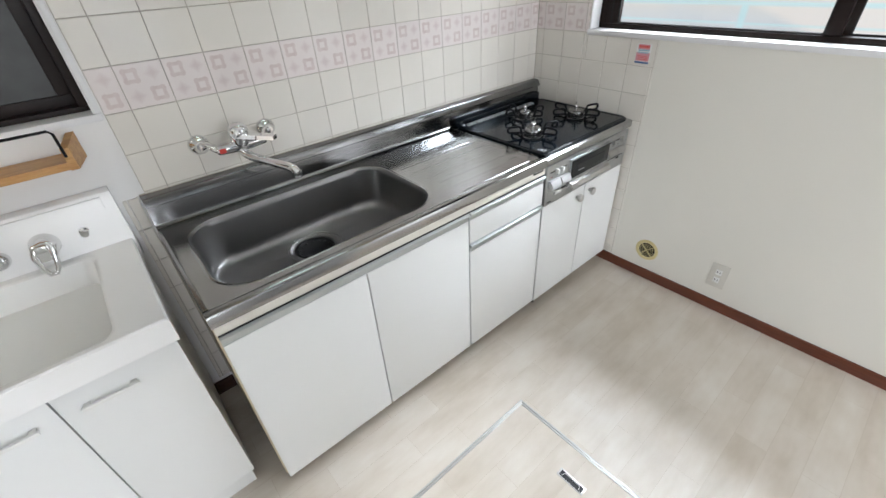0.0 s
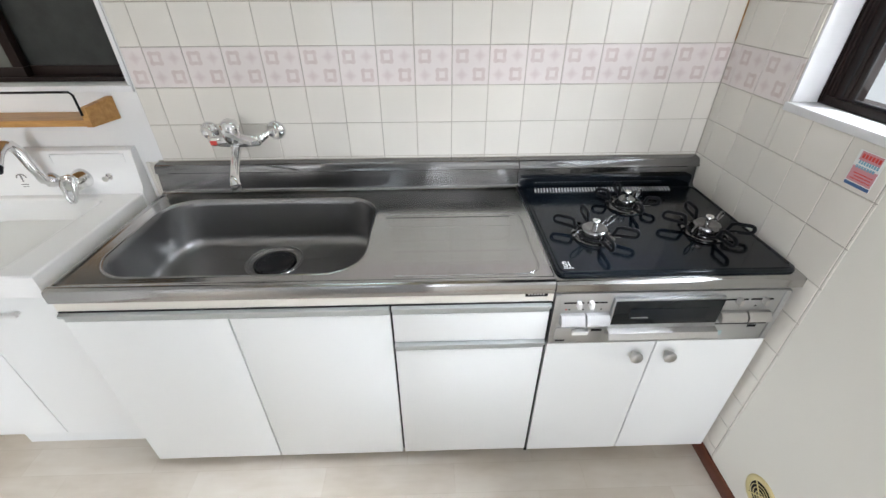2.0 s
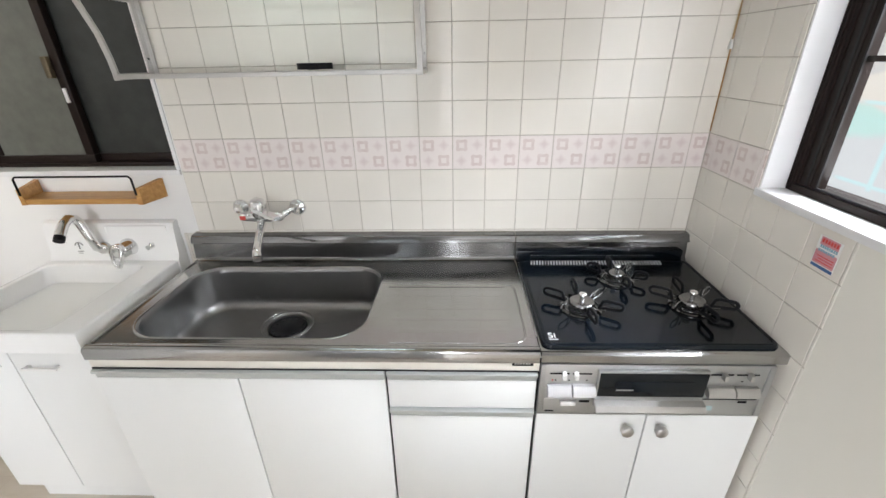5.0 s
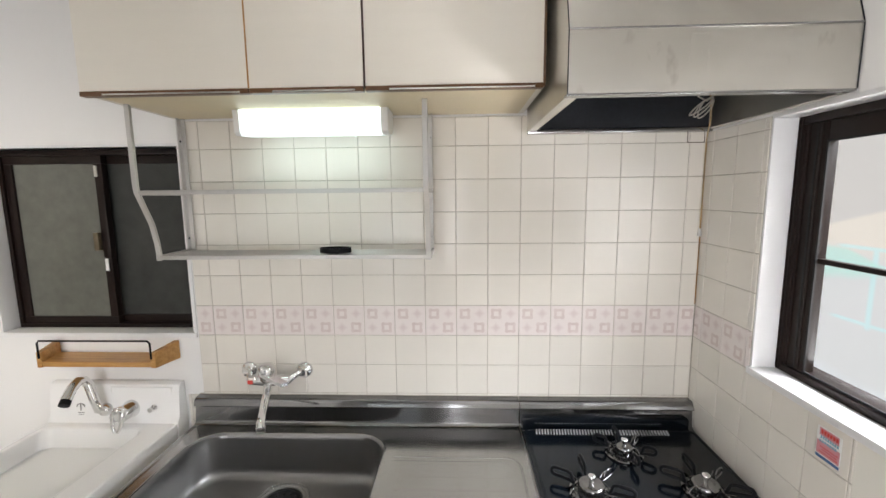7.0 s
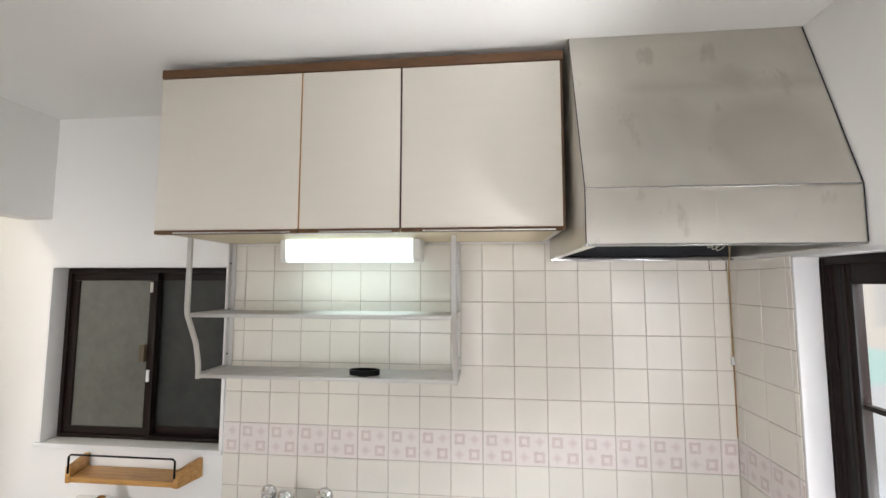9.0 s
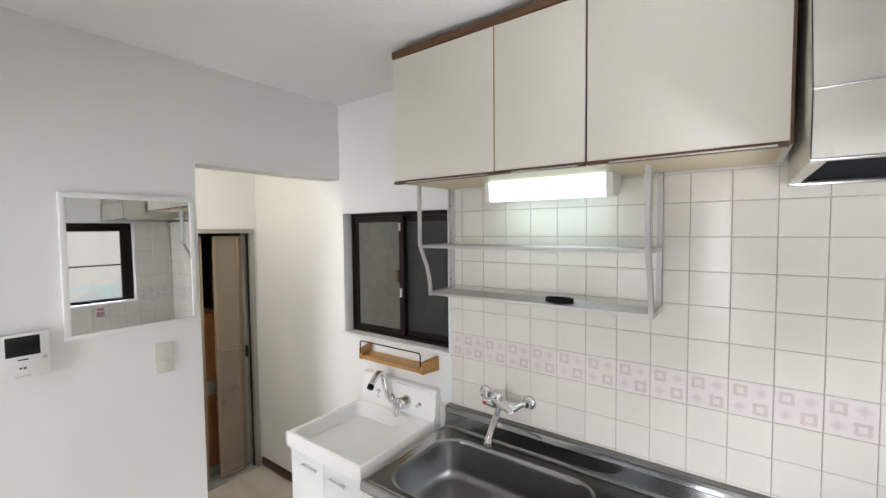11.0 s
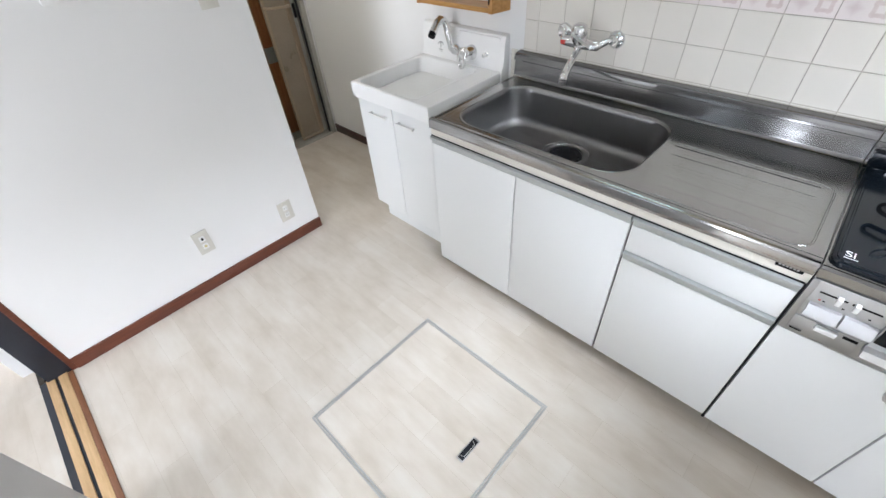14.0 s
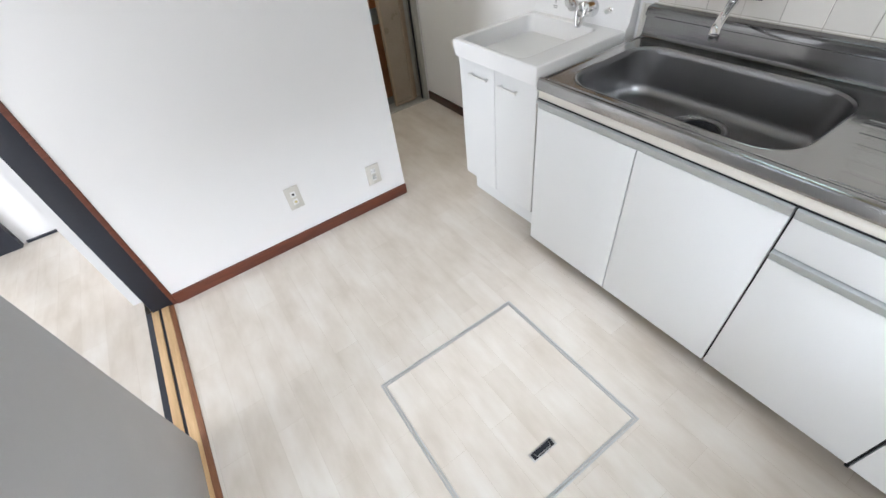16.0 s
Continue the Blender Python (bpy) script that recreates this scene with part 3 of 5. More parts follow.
def east_window():
    lab = "bronze aluminium sliding kitchen window, frosted panes with a thin rail"
    w = structure("window_1", frame_bm(bmesh.new(), "x", EY0, EY1, EZ0, EZ1, 0.062, 0.135, 0.026), M_SASH, lab, "window")
    # white reveal lining
    bm = frame_bm(bmesh.new(), "x", EY0 - 0.004, EY1 + 0.004, EZ0 - 0.004, EZ1 + 0.004, -0.003, 0.062, 0.010, 0.001)
    part("window_reveal", bm, M_REVEAL, w, "white painted window reveal")
    part("window_sill", B(-0.012, 0.062, EY0 - 0.02, EY1 + 0.004, EZ0 - 0.012, EZ0 + 0.008, 0.003), M_REVEAL, w, "white window sill board")
    mid = (EY0 + EY1) / 2
    for a, b, d in ((mid - 0.02, EY1 - 0.026, 0.070), (EY0 + 0.026, mid + 0.02, 0.100)):
        s = part("window_sash", sash_bm(a, b, d), M_SASH, w, "bronze aluminium sash")
        part("sash_rail", B(d + 0.004, d + 0.020, a + 0.04, b - 0.058, 1.402, 1.414), M_SASH, s)
        g = part("pane", B(d + 0.010, d + 0.014, a + 0.04, b - 0.058, EZ0 + 0.027, EZ1 - 0.072), M_GLASS, s, "window pane")
        g.visible_shadow = False
        part("gasket", frame_bm(bmesh.new(), "x", a + 0.040, b - 0.058, EZ0 + 0.027, EZ1 - 0.072, d - 0.001, d + 0.004, 0.005, 0), M_GASKET_SHADE, s)
    # ribs of the side track
    for k in range(3):
        part("track_rib", B(0.066 + 0.02 * k, 0.070 + 0.02 * k, EY1 - 0.034, EY1 - 0.026, EZ0 + 0.02, EZ1 - 0.026), M_GASKET_SHADE if k == 1 else M_SASH, w)
    for k in range(2):
        part("frame_rib", B(0.0585, 0.0618, EY1 - 0.012 - 0.009 * k, EY1 - 0.008 - 0.009 * k, EZ0 + 0.012, EZ1 - 0.012, 0.0008), M_SASH, w)
    part("stile_groove", B(0.0690, 0.0702, EY1 - 0.058, EY1 - 0.052, EZ0 + 0.03, EZ1 - 0.03), M_GASKET_SHADE, w)
    part("stile_ridge", B(0.0670, 0.0702, EY1 - 0.072, EY1 - 0.066, EZ0 + 0.03, EZ1 - 0.03, 0.001), M_SASH, w)


east_window()
structure("backdrop_east", B(5.0, 5.02, -18.0, 14.0, -4.0, 5.4), M_OUT, "glowing backdrop painted as a daylit street with a cyan fence, teal net and facades", "backdrop")


def north_window():
    w = structure("window_2", frame_bm(bmesh.new(), "y", WX0 + 0.0, WX1 - 0.0, WZ0, WZ1, 0.058, 0.13, 0.020), M_SASH, "small bronze aluminium sliding window with dark frosted panes", "window")
    part("window_reveal", frame_bm(bmesh.new(), "y", WX0 - 0.003, WX1 + 0.016, WZ0 - 0.003, WZ1 + 0.010, -0.004, 0.058, 0.010, 0.001), M_REVEAL, w, "white painted window reveal")
    part("window_sill", B(WX0 - 0.02, WX1 + 0.016, -0.010, 0.058, WZ0 - 0.010, WZ0 + 0.008, 0.002), M_REVEAL, w, "white window sill board")
    mid = (WX0 + WX1) / 2
    for a, b, d, m, lab in ((WX0 + 0.02, mid + 0.03, 0.066, M_FROST_L, "frosted pane, dim light behind it put into its grey"), (mid - 0.01, WX1 - 0.02, 0.094, M_FROST_D, "frosted pane, darker outside put into its colour")):
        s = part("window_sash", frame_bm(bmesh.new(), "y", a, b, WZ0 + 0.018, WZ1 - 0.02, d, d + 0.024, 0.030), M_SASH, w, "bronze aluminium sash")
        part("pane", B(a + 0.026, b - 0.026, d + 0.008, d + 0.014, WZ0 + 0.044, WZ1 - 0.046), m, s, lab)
    part("sash_lock", B(mid - 0.018, mid + 0.002, 0.048, 0.066, 1.388, 1.455, 0.004), M_BRASS, w, "brown-yellow sash lock")
    part("lock_label", B(mid + 0.006, mid + 0.018, 0.062, 0.0655, 1.310, 1.356), M_REVEAL, w, "small white label")
    part("stop_clip", B(mid + 0.004, mid + 0.014, 0.060, 0.066, 1.66, 1.70, 0.002), M_PLATE, w)


north_window()


# ---- bathroom door ----
def bath_door():
    d = structure("door_1", frame_bm(bmesh.new(), "x", -0.78, -0.020, -0.02, 1.683, -3.56, -3.425, 0.028), M_GREYTRIM, "half-open beige folding bathroom door in a grey frame", "door")
    part("casing", frame_bm(bmesh.new(), "x", -0.80, -0.006, -0.02, 1.70, -3.44, -3.432, 0.018, 0.001), M_REVEAL, d, "white outer casing")
    for y0, y1, x, ang in ((-0.278, -0.112, -3.475, 10), (-0.108, -0.086, -3.492, 10), (-0.082, -0.058, -3.50, 0), (-0.372, -0.330, -3.52, 10)):
        bm = frame_bm(bmesh.new(), "x", y0, y1, 0.02, 1.635, x - 0.012, x + 0.012, 0.016 if ang else 0.012)
        f = part("door_leaf", bm, M_FOLD if ang else M_GREYTRIM, d, "beige folding leaf frame" if ang else "grey edge rail")
        part("leaf_sheet", B(x - 0.004, x + 0.004, y0 + 0.012, y1 - 0.012, 0.04, 1.62), M_FOLDP, f, "pebbled translucent sheet")
    bm = bmesh.new()
    tube(bm, [(-3.462, -0.272, 0.885), (-3.43, -0.262, 0.885), (-3.43, -0.125, 0.872), (-3.462, -0.115, 0.872)], 0.008)
    part("door_handle", bm, M_FOLD, d, "beige bar handle")
    part("door_gasket", B(-3.47, -3.455, -0.057, -0.049, 0.0, 1.65), M_GASKET_SHADE, d)
    part("latch", B(-3.452, -3.44, -0.095, -0.08, 0.80, 0.88, 0.003), M_BLACK, d)


bath_door()


# ---- sliding door behind the camera ----
def sliding_door():
    d = thing("sliding_door", (-1.37, -2.03, 0.0), "plain grey sliding door with a glazed upper part, standing in its sill groove", "door")
    bm = bmesh.new()
    box(bm, -1.82, -0.90, -2.046, -2.018, 0.002, 0.86, 0.002)
    box(bm, -1.82, -1.55, -2.046, -2.018, 0.86, 1.84, 0.002)
    box(bm, -1.15, -0.90, -2.046, -2.018, 0.86, 1.84, 0.002)
    box(bm, -1.55, -1.15, -2.046, -2.018, 1.50, 1.84, 0.002)
    part("door_panel", bm, M_LEAF, d)
    bm = bmesh.new()
    box(bm, -1.36, -1.34, -2.042, -2.022, 0.86, 1.50)
    box(bm, -1.55, -1.36, -2.042, -2.022, 1.17, 1.185)
    box(bm, -1.34, -1.15, -2.042, -2.022, 1.17, 1.185)
    part("glazing_bar", bm, M_LEAF, d)
    g = part("pane", B(-1.55, -1.15, -2.034, -2.030, 0.86, 1.50), M_LEAFGLASS, d, "tinted pane that dims the next room's light")
    g.visible_shadow = False


sliding_door()

# ---- sink unit ----
TOP = 0.758


def cabinet_sink():
    c = thing("sink_cabinet", (-1.20, -0.30, 0.0), "white sink base cabinet with doors, drawer and grey rail handles", "kitchen cabinet")
    bm = bmesh.new()
    box(bm, -1.788, -1.772, -0.540, -0.004, 0.07, TOP - 0.045)
    box(bm, -0.622, -0.606, -0.540, -0.004, 0.07, TOP - 0.045)
    box(bm, -1.772, -0.622, -0.540, -0.004, 0.07, 0.086)
    box(bm, -1.772, -0.622, -0.020, -0.004, 0.086, 0.55)
    box(bm, -1.010, -0.992, -0.538, -0.020, 0.086, 0.55)
    part("body", bm, M_CREAM_IN, c, "pale carcass")
    part("kickboard", B(-1.78, -0.61, -0.490, -0.478, 0.0, 0.07), M_KICK, c, "recessed kickboard, dark for the shade under the cabinet")
    part("front_rail", B(-1.786, -0.606, -0.556, -0.540, 0.697, TOP - 0.030, 0.001), M_CREAM, c, "cream front rail")
    for x0, x1 in ((-1.784, -1.3975), (-1.3935, -1.004)):
        d = part("door", B(x0, x1, -0.558, -0.541, 0.070, 0.664, 0.0015), M_WHITE, c, "glossy white door")
    for x0, x1, z0, z1, nm, lab in ((-1.784, -1.004, 0.664, 0.694, "door_rail", "grey rail handle along the doors"),
                                    (-0.998, -0.610, 0.664, 0.694, "drawer_rail", "grey rail handle"),
                                    (-0.998, -0.610, 0.538, 0.568, "door_rail", "grey rail handle")):
        bm = bmesh.new()
        prof = [(-0.541, z1), (-0.560, z1), (-0.567, z1 - 0.003), (-0.567, z1 - 0.010), (-0.557, z1 - 0.014), (-0.556, z0), (-0.541, z0)]
        rings(bm, [[(x, y, z) for y, z in prof] for x in (x0, x1)])
        r = part(nm, bm, M_ALU_GREY, c, lab)
        part("grip", B(x0, x1, -0.5665, -0.5655, z1 - 0.0085, z1 - 0.0035), M_CHROME, r)
    part("drawer", B(-0.998, -0.610, -0.558, -0.541, 0.571, 0.664, 0.0015), M_WHITE, c, "white drawer front")
    part("door", B(-0.998, -0.610, -0.558, -0.541, 0.070, 0.538, 0.0015), M_WHITE, c, "glossy white lower door")
    # black strips put the shade of the rail and door gaps into colour
    part("shadow_gap", B(-1.784, -0.610, -0.5582, -0.541, 0.6945, 0.6985), M_GASKET_SHADE, c, "black strip for the shade under the front rail")
    part("shadow_gap", B(-1.402, -1.389, -0.5405, -0.5395, 0.072, 0.662), M_GASKET_SHADE, c)
    part("shadow_gap", B(-1.0045, -0.9985, -0.545, -0.541, 0.072, 0.69), M_GASKET_SHADE, c)
    p = part("name_plate", B(-0.676, -0.622, -0.5585, -0.556, 0.715, 0.731, 0.001), M_BLACK, c, "small black name plate")
    bm = bmesh.new()
    for k in range(6):
        box(bm, -0.670 + 0.007 * k, -0.6655 + 0.007 * k, -0.5592, -0.5585, 0.7205, 0.7255)
    part("plate_mark", bm, M_ALU, p)


cabinet_sink()


def on_rect(loop, x0, x1, y0, y1, z, k=6):
    """For a rounded ring of 4k points, the matching points on a sharp rectangle."""
    out = []
    cx, cy = (x0 + x1) / 2, (y0 + y1) / 2
    n = len(loop) // 4 - k
    for i, p in enumerate(loop):
        q, j = divmod(i, k + n)
        if j >= k:
            out.append(((p[0], y1, z), (x0, p[1], z), (p[0], y0, z), (x1, p[1], z))[q])
            continue
        t = j / (k - 1)
        sx, sy = ((1, 1), (-1, 1), (-1, -1), (1, -1))[q]
        X, Y = (x1 if sx > 0 else x0), (y1 if sy > 0 else y0)
        horiz_first = q in (1, 3)
        mid = abs(t - 0.5) < 0.11
        first = t < 0.5
        if mid and abs(t - 0.5) < 1e-6:
            out.append((X, Y, z))
        elif first != horiz_first:
            out.append((X, p[1], z))
        else:
            out.append((p[0], Y, z))
    return out


def sink_top():
    s = thing("kitchen_sink", (-1.20, -0.30, TOP), "stainless steel sink worktop with a deep basin and drainboard", "kitchen sink")
    K = 9
    bx = (-1.735, -1.068, -0.505, -0.098)
    rim = rrect(*bx, 0.105, TOP, K, 7)
    bm = bmesh.new()

    def inset(d, z, r):
        return rrect(bx[0] + d, bx[1] - d, bx[2] + d, bx[3] - d, r, z, K, 7)

    outer = on_rect(rim, -1.769, -1.020, -0.529, -0.068, TOP, K)
    rings(bm, [inset(0.0, TOP + 0.0005, 0.104), inset(0.005, TOP - 0.005, 0.102), inset(0.007, TOP - 0.02, 0.100),
               inset(0.012, TOP - 0.120, 0.098), inset(0.016, TOP - 0.138, 0.095), inset(0.025, TOP - 0.151, 0.088), inset(0.040, TOP - 0.157, 0.076)], False, False)
    # floor of the bowl, down to the drain ring
    dr = (-1.402, -0.222)
    last = inset(0.040, TOP - 0.157, 0.076)
    circ = []
    for p in last:
        a = math.atan2(p[1] - dr[1], p[0] - dr[0])
        circ.append((dr[0] + 0.086 * math.cos(a), dr[1] + 0.086 * math.sin(a), TOP - 0.163))
    rings(bm, [last, circ, [(dr[0] + (p[0] - dr[0]) * 0.93, dr[1] + (p[1] - dr[1]) * 0.93, TOP - 0.168) for p in circ]], False, False)
    bmesh.ops.remove_doubles(bm, verts=bm.verts, dist=1e-5)
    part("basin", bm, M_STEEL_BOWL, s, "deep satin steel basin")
    # flat top round it with raised edges and a front lip
    bm = bmesh.new()
    prof = [(-0.062, TOP), (-0.068, TOP), (-0.529, TOP), (-0.535, TOP), (-0.540, TOP + 0.003), (-0.551, TOP + 0.003), (-0.558, TOP), (-0.561, TOP - 0.006), (-0.561, TOP - 0.032), (-0.556, TOP - 0.034), (-0.552, TOP - 0.030)]
    rings(bm, [[(x, y, z) for y, z in prof] for x in (-1.020, -0.6075)], False, False, closed=False)
    rings(bm, [outer, inset(-0.010, TOP, 0.110), inset(-0.006, TOP, 0.108), inset(-0.003, TOP + 0.0015, 0.106), inset(0.0, TOP + 0.0005, 0.104)], False, False)
    prof2 = prof[2:]
    rings(bm, [[(x, y, TOP) for y in (-0.062, -0.068)] for x in (-1.769, -1.020)], False, False, closed=False)
    rings(bm, [[(x, y, z) for y, z in prof2] for x in (-1.790, -1.020)], False, False, closed=False)
    prof3 = [(-1.769, TOP), (-1.775, TOP), (-1.780, TOP + 0.003), (-1.787, TOP + 0.002), (-1.790, TOP - 0.005), (-1.790, TOP - 0.032)]
    rings(bm, [[(x, y, z) for x, z in prof3] for y in (-0.529, -0.062)], False, False, closed=False)
    bmesh.ops.remove_doubles(bm, verts=bm.verts, dist=1e-5)
    part("worktop", bm, M_STEEL, s, "brushed steel worktop with a folded front lip")
    for k in range(5):
        y = -0.245 - 0.056 * k
        bm = bmesh.new()
        x0, x1 = -1.035 + 0.012 * k, -0.665
        loops = []
        for x in (x0, x0 + 0.012, x1 - 0.012, x1):
            h = 0.0001 if x in (x0, x1) else 0.0009
            loops.append([(x, y - 0.010, TOP + 0.00005), (x, y - 0.005, TOP + h * 0.75), (x, y, TOP + h), (x, y + 0.005, TOP + h * 0.75), (x, y + 0.010, TOP + 0.00005)])
        rings(bm, loops, False, False, closed=False)
        part("drain_ridge", bm, M_STEEL, s)
    bm = bmesh.new()
    path = [(-1.03, -0.218, TOP - 0.0012), (-0.70, -0.218, TOP - 0.0012)]
    path += [(-0.674 + 0.040 * math.sin(q), -0.258 + 0.040 * math.cos(q), TOP - 0.0012) for q in (radians(15 * k) for k in range(7))]
    path += [(-0.674 + 0.040 * math.cos(q), -0.482 - 0.040 * math.sin(q), TOP - 0.0012) for q in (radians(15 * k) for k in range(7))]
    path += [(-0.72, -0.522, TOP - 0.0012), (-0.99, -0.522, TOP - 0.0012)]
    tube(bm, path, 0.0030, 8)
    part("drain_border", bm, M_STEEL, s)
    d = thing("sink_strainer", (*dr, TOP - 0.163), "steel drain ring with a black rubber strainer cover in the sink", "drain")
    bm = bmesh.new()
    lathe(bm, (*dr, TOP - 0.168), (0, 0, 1), [(0.004, 0.088), (0.010, 0.087), (0.011, 0.083), (0.008, 0.078), (0.004, 0.076), (0.003, 0.068), (-0.012, 0.066), (-0.03, 0.066)], 40, False, False)
    part("ring", bm, M_STEEL_BOWL, d, "steel ring")
    bm = bmesh.new()
    lathe(bm, (*dr, TOP - 0.18), (0, 0, 1), [(-0.01, 0.065), (0.010, 0.065), (0.016, 0.060), (0.008, 0.052), (0.002, 0.030), (-0.006, 0.012)], 40, True, True)
    part("cover", bm, M_RUBBER, d, "black rubber cover")
    for k in range(14):
        a = 2 * math.pi * k / 14
        bm = bmesh.new()
        lathe(bm, (dr[0] + 0.051 * math.cos(a), dr[1] + 0.051 * math.sin(a), TOP - 0.1735), (0, 0, 1), [(0, 0.0042), (0.0035, 0.0038), (0.0045, 0.002)], 8)
        part("cover_stud", bm, M_RUBBER, d)
    for q, z in ((0.0885, -0.1585), (0.0775, -0.1605)):
        bm = bmesh.new()
        tube(bm, [(dr[0] + q * math.cos(a), dr[1] + q * math.sin(a), TOP + z) for a in (2 * math.pi * k / 40 for k in range(40))], 0.0011, 6, True)
        part("ring_edge", bm, M_CHROME, d, "bright ring edge")


sink_top()


def backsplash(x0, x1, name, lab):
    prof = [(-0.062, TOP), (-0.052, TOP + 0.001), (-0.045, TOP + 0.005), (-0.041, TOP + 0.011), (-0.0405, TOP + 0.014), (-0.0345, TOP + 0.063), (-0.034, TOP + 0.066), (-0.043, TOP + 0.068), (-0.045, TOP + 0.071), (-0.0445, TOP + 0.074), (-0.037, TOP + 0.091), (-0.036, TOP + 0.093), (-0.030, TOP + 0.096), (-0.001, TOP + 0.097), (-0.001, TOP)]
    bm = bmesh.new()
    rings(bm, [[(x, y, z) for y, z in prof] for x in (x0, x1)])
    t = thing(name, ((x0 + x1) / 2, -0.03, TOP), lab, "splashback")
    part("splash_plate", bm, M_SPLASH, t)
    part("sealant", B(x0, x1, -0.006, -0.0005, TOP + 0.0975, TOP + 0.100), M_GROUT, t, "dirty sealant line")


backsplash(-1.787, -0.609, "splashback", "folded stainless splashback strip behind the sink")
backsplash(-0.606, -0.004, "splashback", "folded stainless splashback strip behind the gas hob")


# ---- gas range ----
def range_cabinet():
    c = thing("range_cabinet", (-0.31, -0.30, 0.0), "white base cabinet with two doors under the gas hob", "kitchen cabinet")
    bm = bmesh.new()
    box(bm, -0.602, -0.586, -0.540, -0.004, 0.062, 0.55)
    box(bm, -0.036, -0.020, -0.540, -0.004, 0.062, 0.55)
    box(bm, -0.586, -0.036, -0.540, -0.004, 0.062, 0.078)
    part("body", bm, M_CREAM_IN, c, "pale carcass")
    # black strip in place of the dark gap between the two cabinets
    part("side_gap", B(-0.6085, -0.6035, -0.553, -0.545, 0.064, 0.722), M_GASKET_SHADE, c, "black strip for the dark gap beside the sink cabinet")
    part("filler_foot", B(-0.611, -0.602, -0.558, -0.545, 0.058, 0.064), M_GASKET_SHADE, c)
    part("kickboard", B(-0.60, -0.02, -0.490, -0.478, 0.0, 0.062), M_KICK, c, "recessed kickboard, dark for the shade under the cabinet")
    for x0, x1 in ((-0.602, -0.312), (-0.308, -0.020)):
        part("door", B(x0, x1, -0.558, -0.541, 0.063, 0.552, 0.0015), M_WHITE, c, "glossy white door")
    # black strip for the shade between the two doors
    part("shadow_gap", B(-0.318, -0.302, -0.5405, -0.5395, 0.065, 0.55), M_GASKET_SHADE, c)
    for x in (-0.362, -0.272):
        bm = bmesh.new()
        lathe(bm, (x, -0.558, 0.512), (0, -1, 0), [(0, 0.007), (0.012, 0.007), (0.014, 0.0165), (0.024, 0.0175), (0.027, 0.014)], 8)
        part("knob", bm, M_ALU, c, "octagonal satin metal knob")


range_cabinet()


def hob():
    h = thing("gas_hob", (-0.30, -0.30, TOP), "built-in gas hob with black enamel top and steel control panel", "gas stove")
    # steel counter strip in front and beside
    bm = bmesh.new()
    prof = [(-0.062, TOP - 0.001), (-0.550, TOP - 0.001), (-0.557, TOP - 0.003), (-0.561, TOP - 0.008), (-0.561, TOP - 0.030), (-0.556, TOP - 0.032), (-0.540, TOP - 0.032)]
    rings(bm, [[(x, y, z) for y, z in prof] for x in (-0.6045, -0.003)], False, False, closed=False)
    part("frame", bm, M_STEEL, h, "steel surround with a folded lip")
    bm = bmesh.new()
    rings(bm, [rrect(-0.600 + d, -0.014 - d, -0.543 + d, -0.064 - d, 0.024 - d, TOP + z, 8) for d, z in ((0, -0.001), (0, 0.005), (0.002, 0.0085), (0.006, 0.010), (0.0085, 0.010))])
    part("top_plate", bm, M_BLACKGLASS, h, "glossy black enamel top")
    bm = bmesh.new()
    rings(bm, [rrect(-0.592 + d, -0.022 - d, -0.535 + d, -0.072 - d, 0.020 - d, TOP + z, 8) for d, z in ((0, 0.0095), (0.001, 0.0125), (0.004, 0.0125), (0.006, 0.0101))], False, False)
    part("rim", bm, M_BLACKGLASS, h)
    bm = bmesh.new()
    part("back_shield", B(-0.600, -0.030, -0.064, -0.040, TOP, TOP + 0.046, 0.004), M_BLACKGLASS, h, "black back edge")
    for k in range(46):
        x = -0.560 + 0.0098 * k
        bm = bmesh.new()
        v = [(x, -0.102), (x + 0.0045, -0.102), (x + 0.0085, -0.076), (x + 0.004, -0.076)]
        rings(bm, [[(p[0], p[1], TOP + 0.0105) for p in v], [(p[0], p[1], TOP + 0.014) for p in v]])
        part("vent_slat", bm, M_SLAT, h, "bright vent slat")
    for k in range(40):
        x = -0.555 + 0.011 * k
        part("vent_hole", B(x, x + 0.006, -0.0648, -0.0642, TOP + 0.028, TOP + 0.031), M_STEEL, h)
    # control panel
    F = -0.560
    part("control_panel", B(-0.603, -0.026, F, -0.450, 0.555, 0.722, 0.003), M_RANGE, h, "brushed steel control panel")
    # the recess under the lip gets its shade from a black strip
    part("top_gap", B(-0.598, -0.034, -0.553, -0.45, 0.7225, 0.7262), M_GASKET_SHADE, h, "black strip for the shaded gap above the panel")
    part("side_strip", B(-0.603, -0.590, F - 0.003, F, 0.558, 0.720, 0.001), M_RANGE, h)
    part("side_strip", B(-0.040, -0.026, F - 0.003, F, 0.558, 0.720, 0.001), M_RANGE, h)
    gd = part("grill_door", B(-0.460, -0.188, F - 0.012, F, 0.592, 0.711, 0.003), M_RANGE, h, "steel grill door")
    part("grill_window", B(-0.457, -0.191, F - 0.0145, F - 0.012, 0.632, 0.706, 0.001), M_SCREEN, gd, "black grill glass")
    part("grill_inner", B(-0.418, -0.225, F - 0.0155, F - 0.0145, 0.648, 0.682), M_BLACKGLASS, gd)
    # bright bar laid on the glass as a painted glint
    part("rack_glint", B(-0.412, -0.370, F - 0.0165, F - 0.0155, 0.6535, 0.6565), M_ALU, gd)
    bm = bmesh.new()
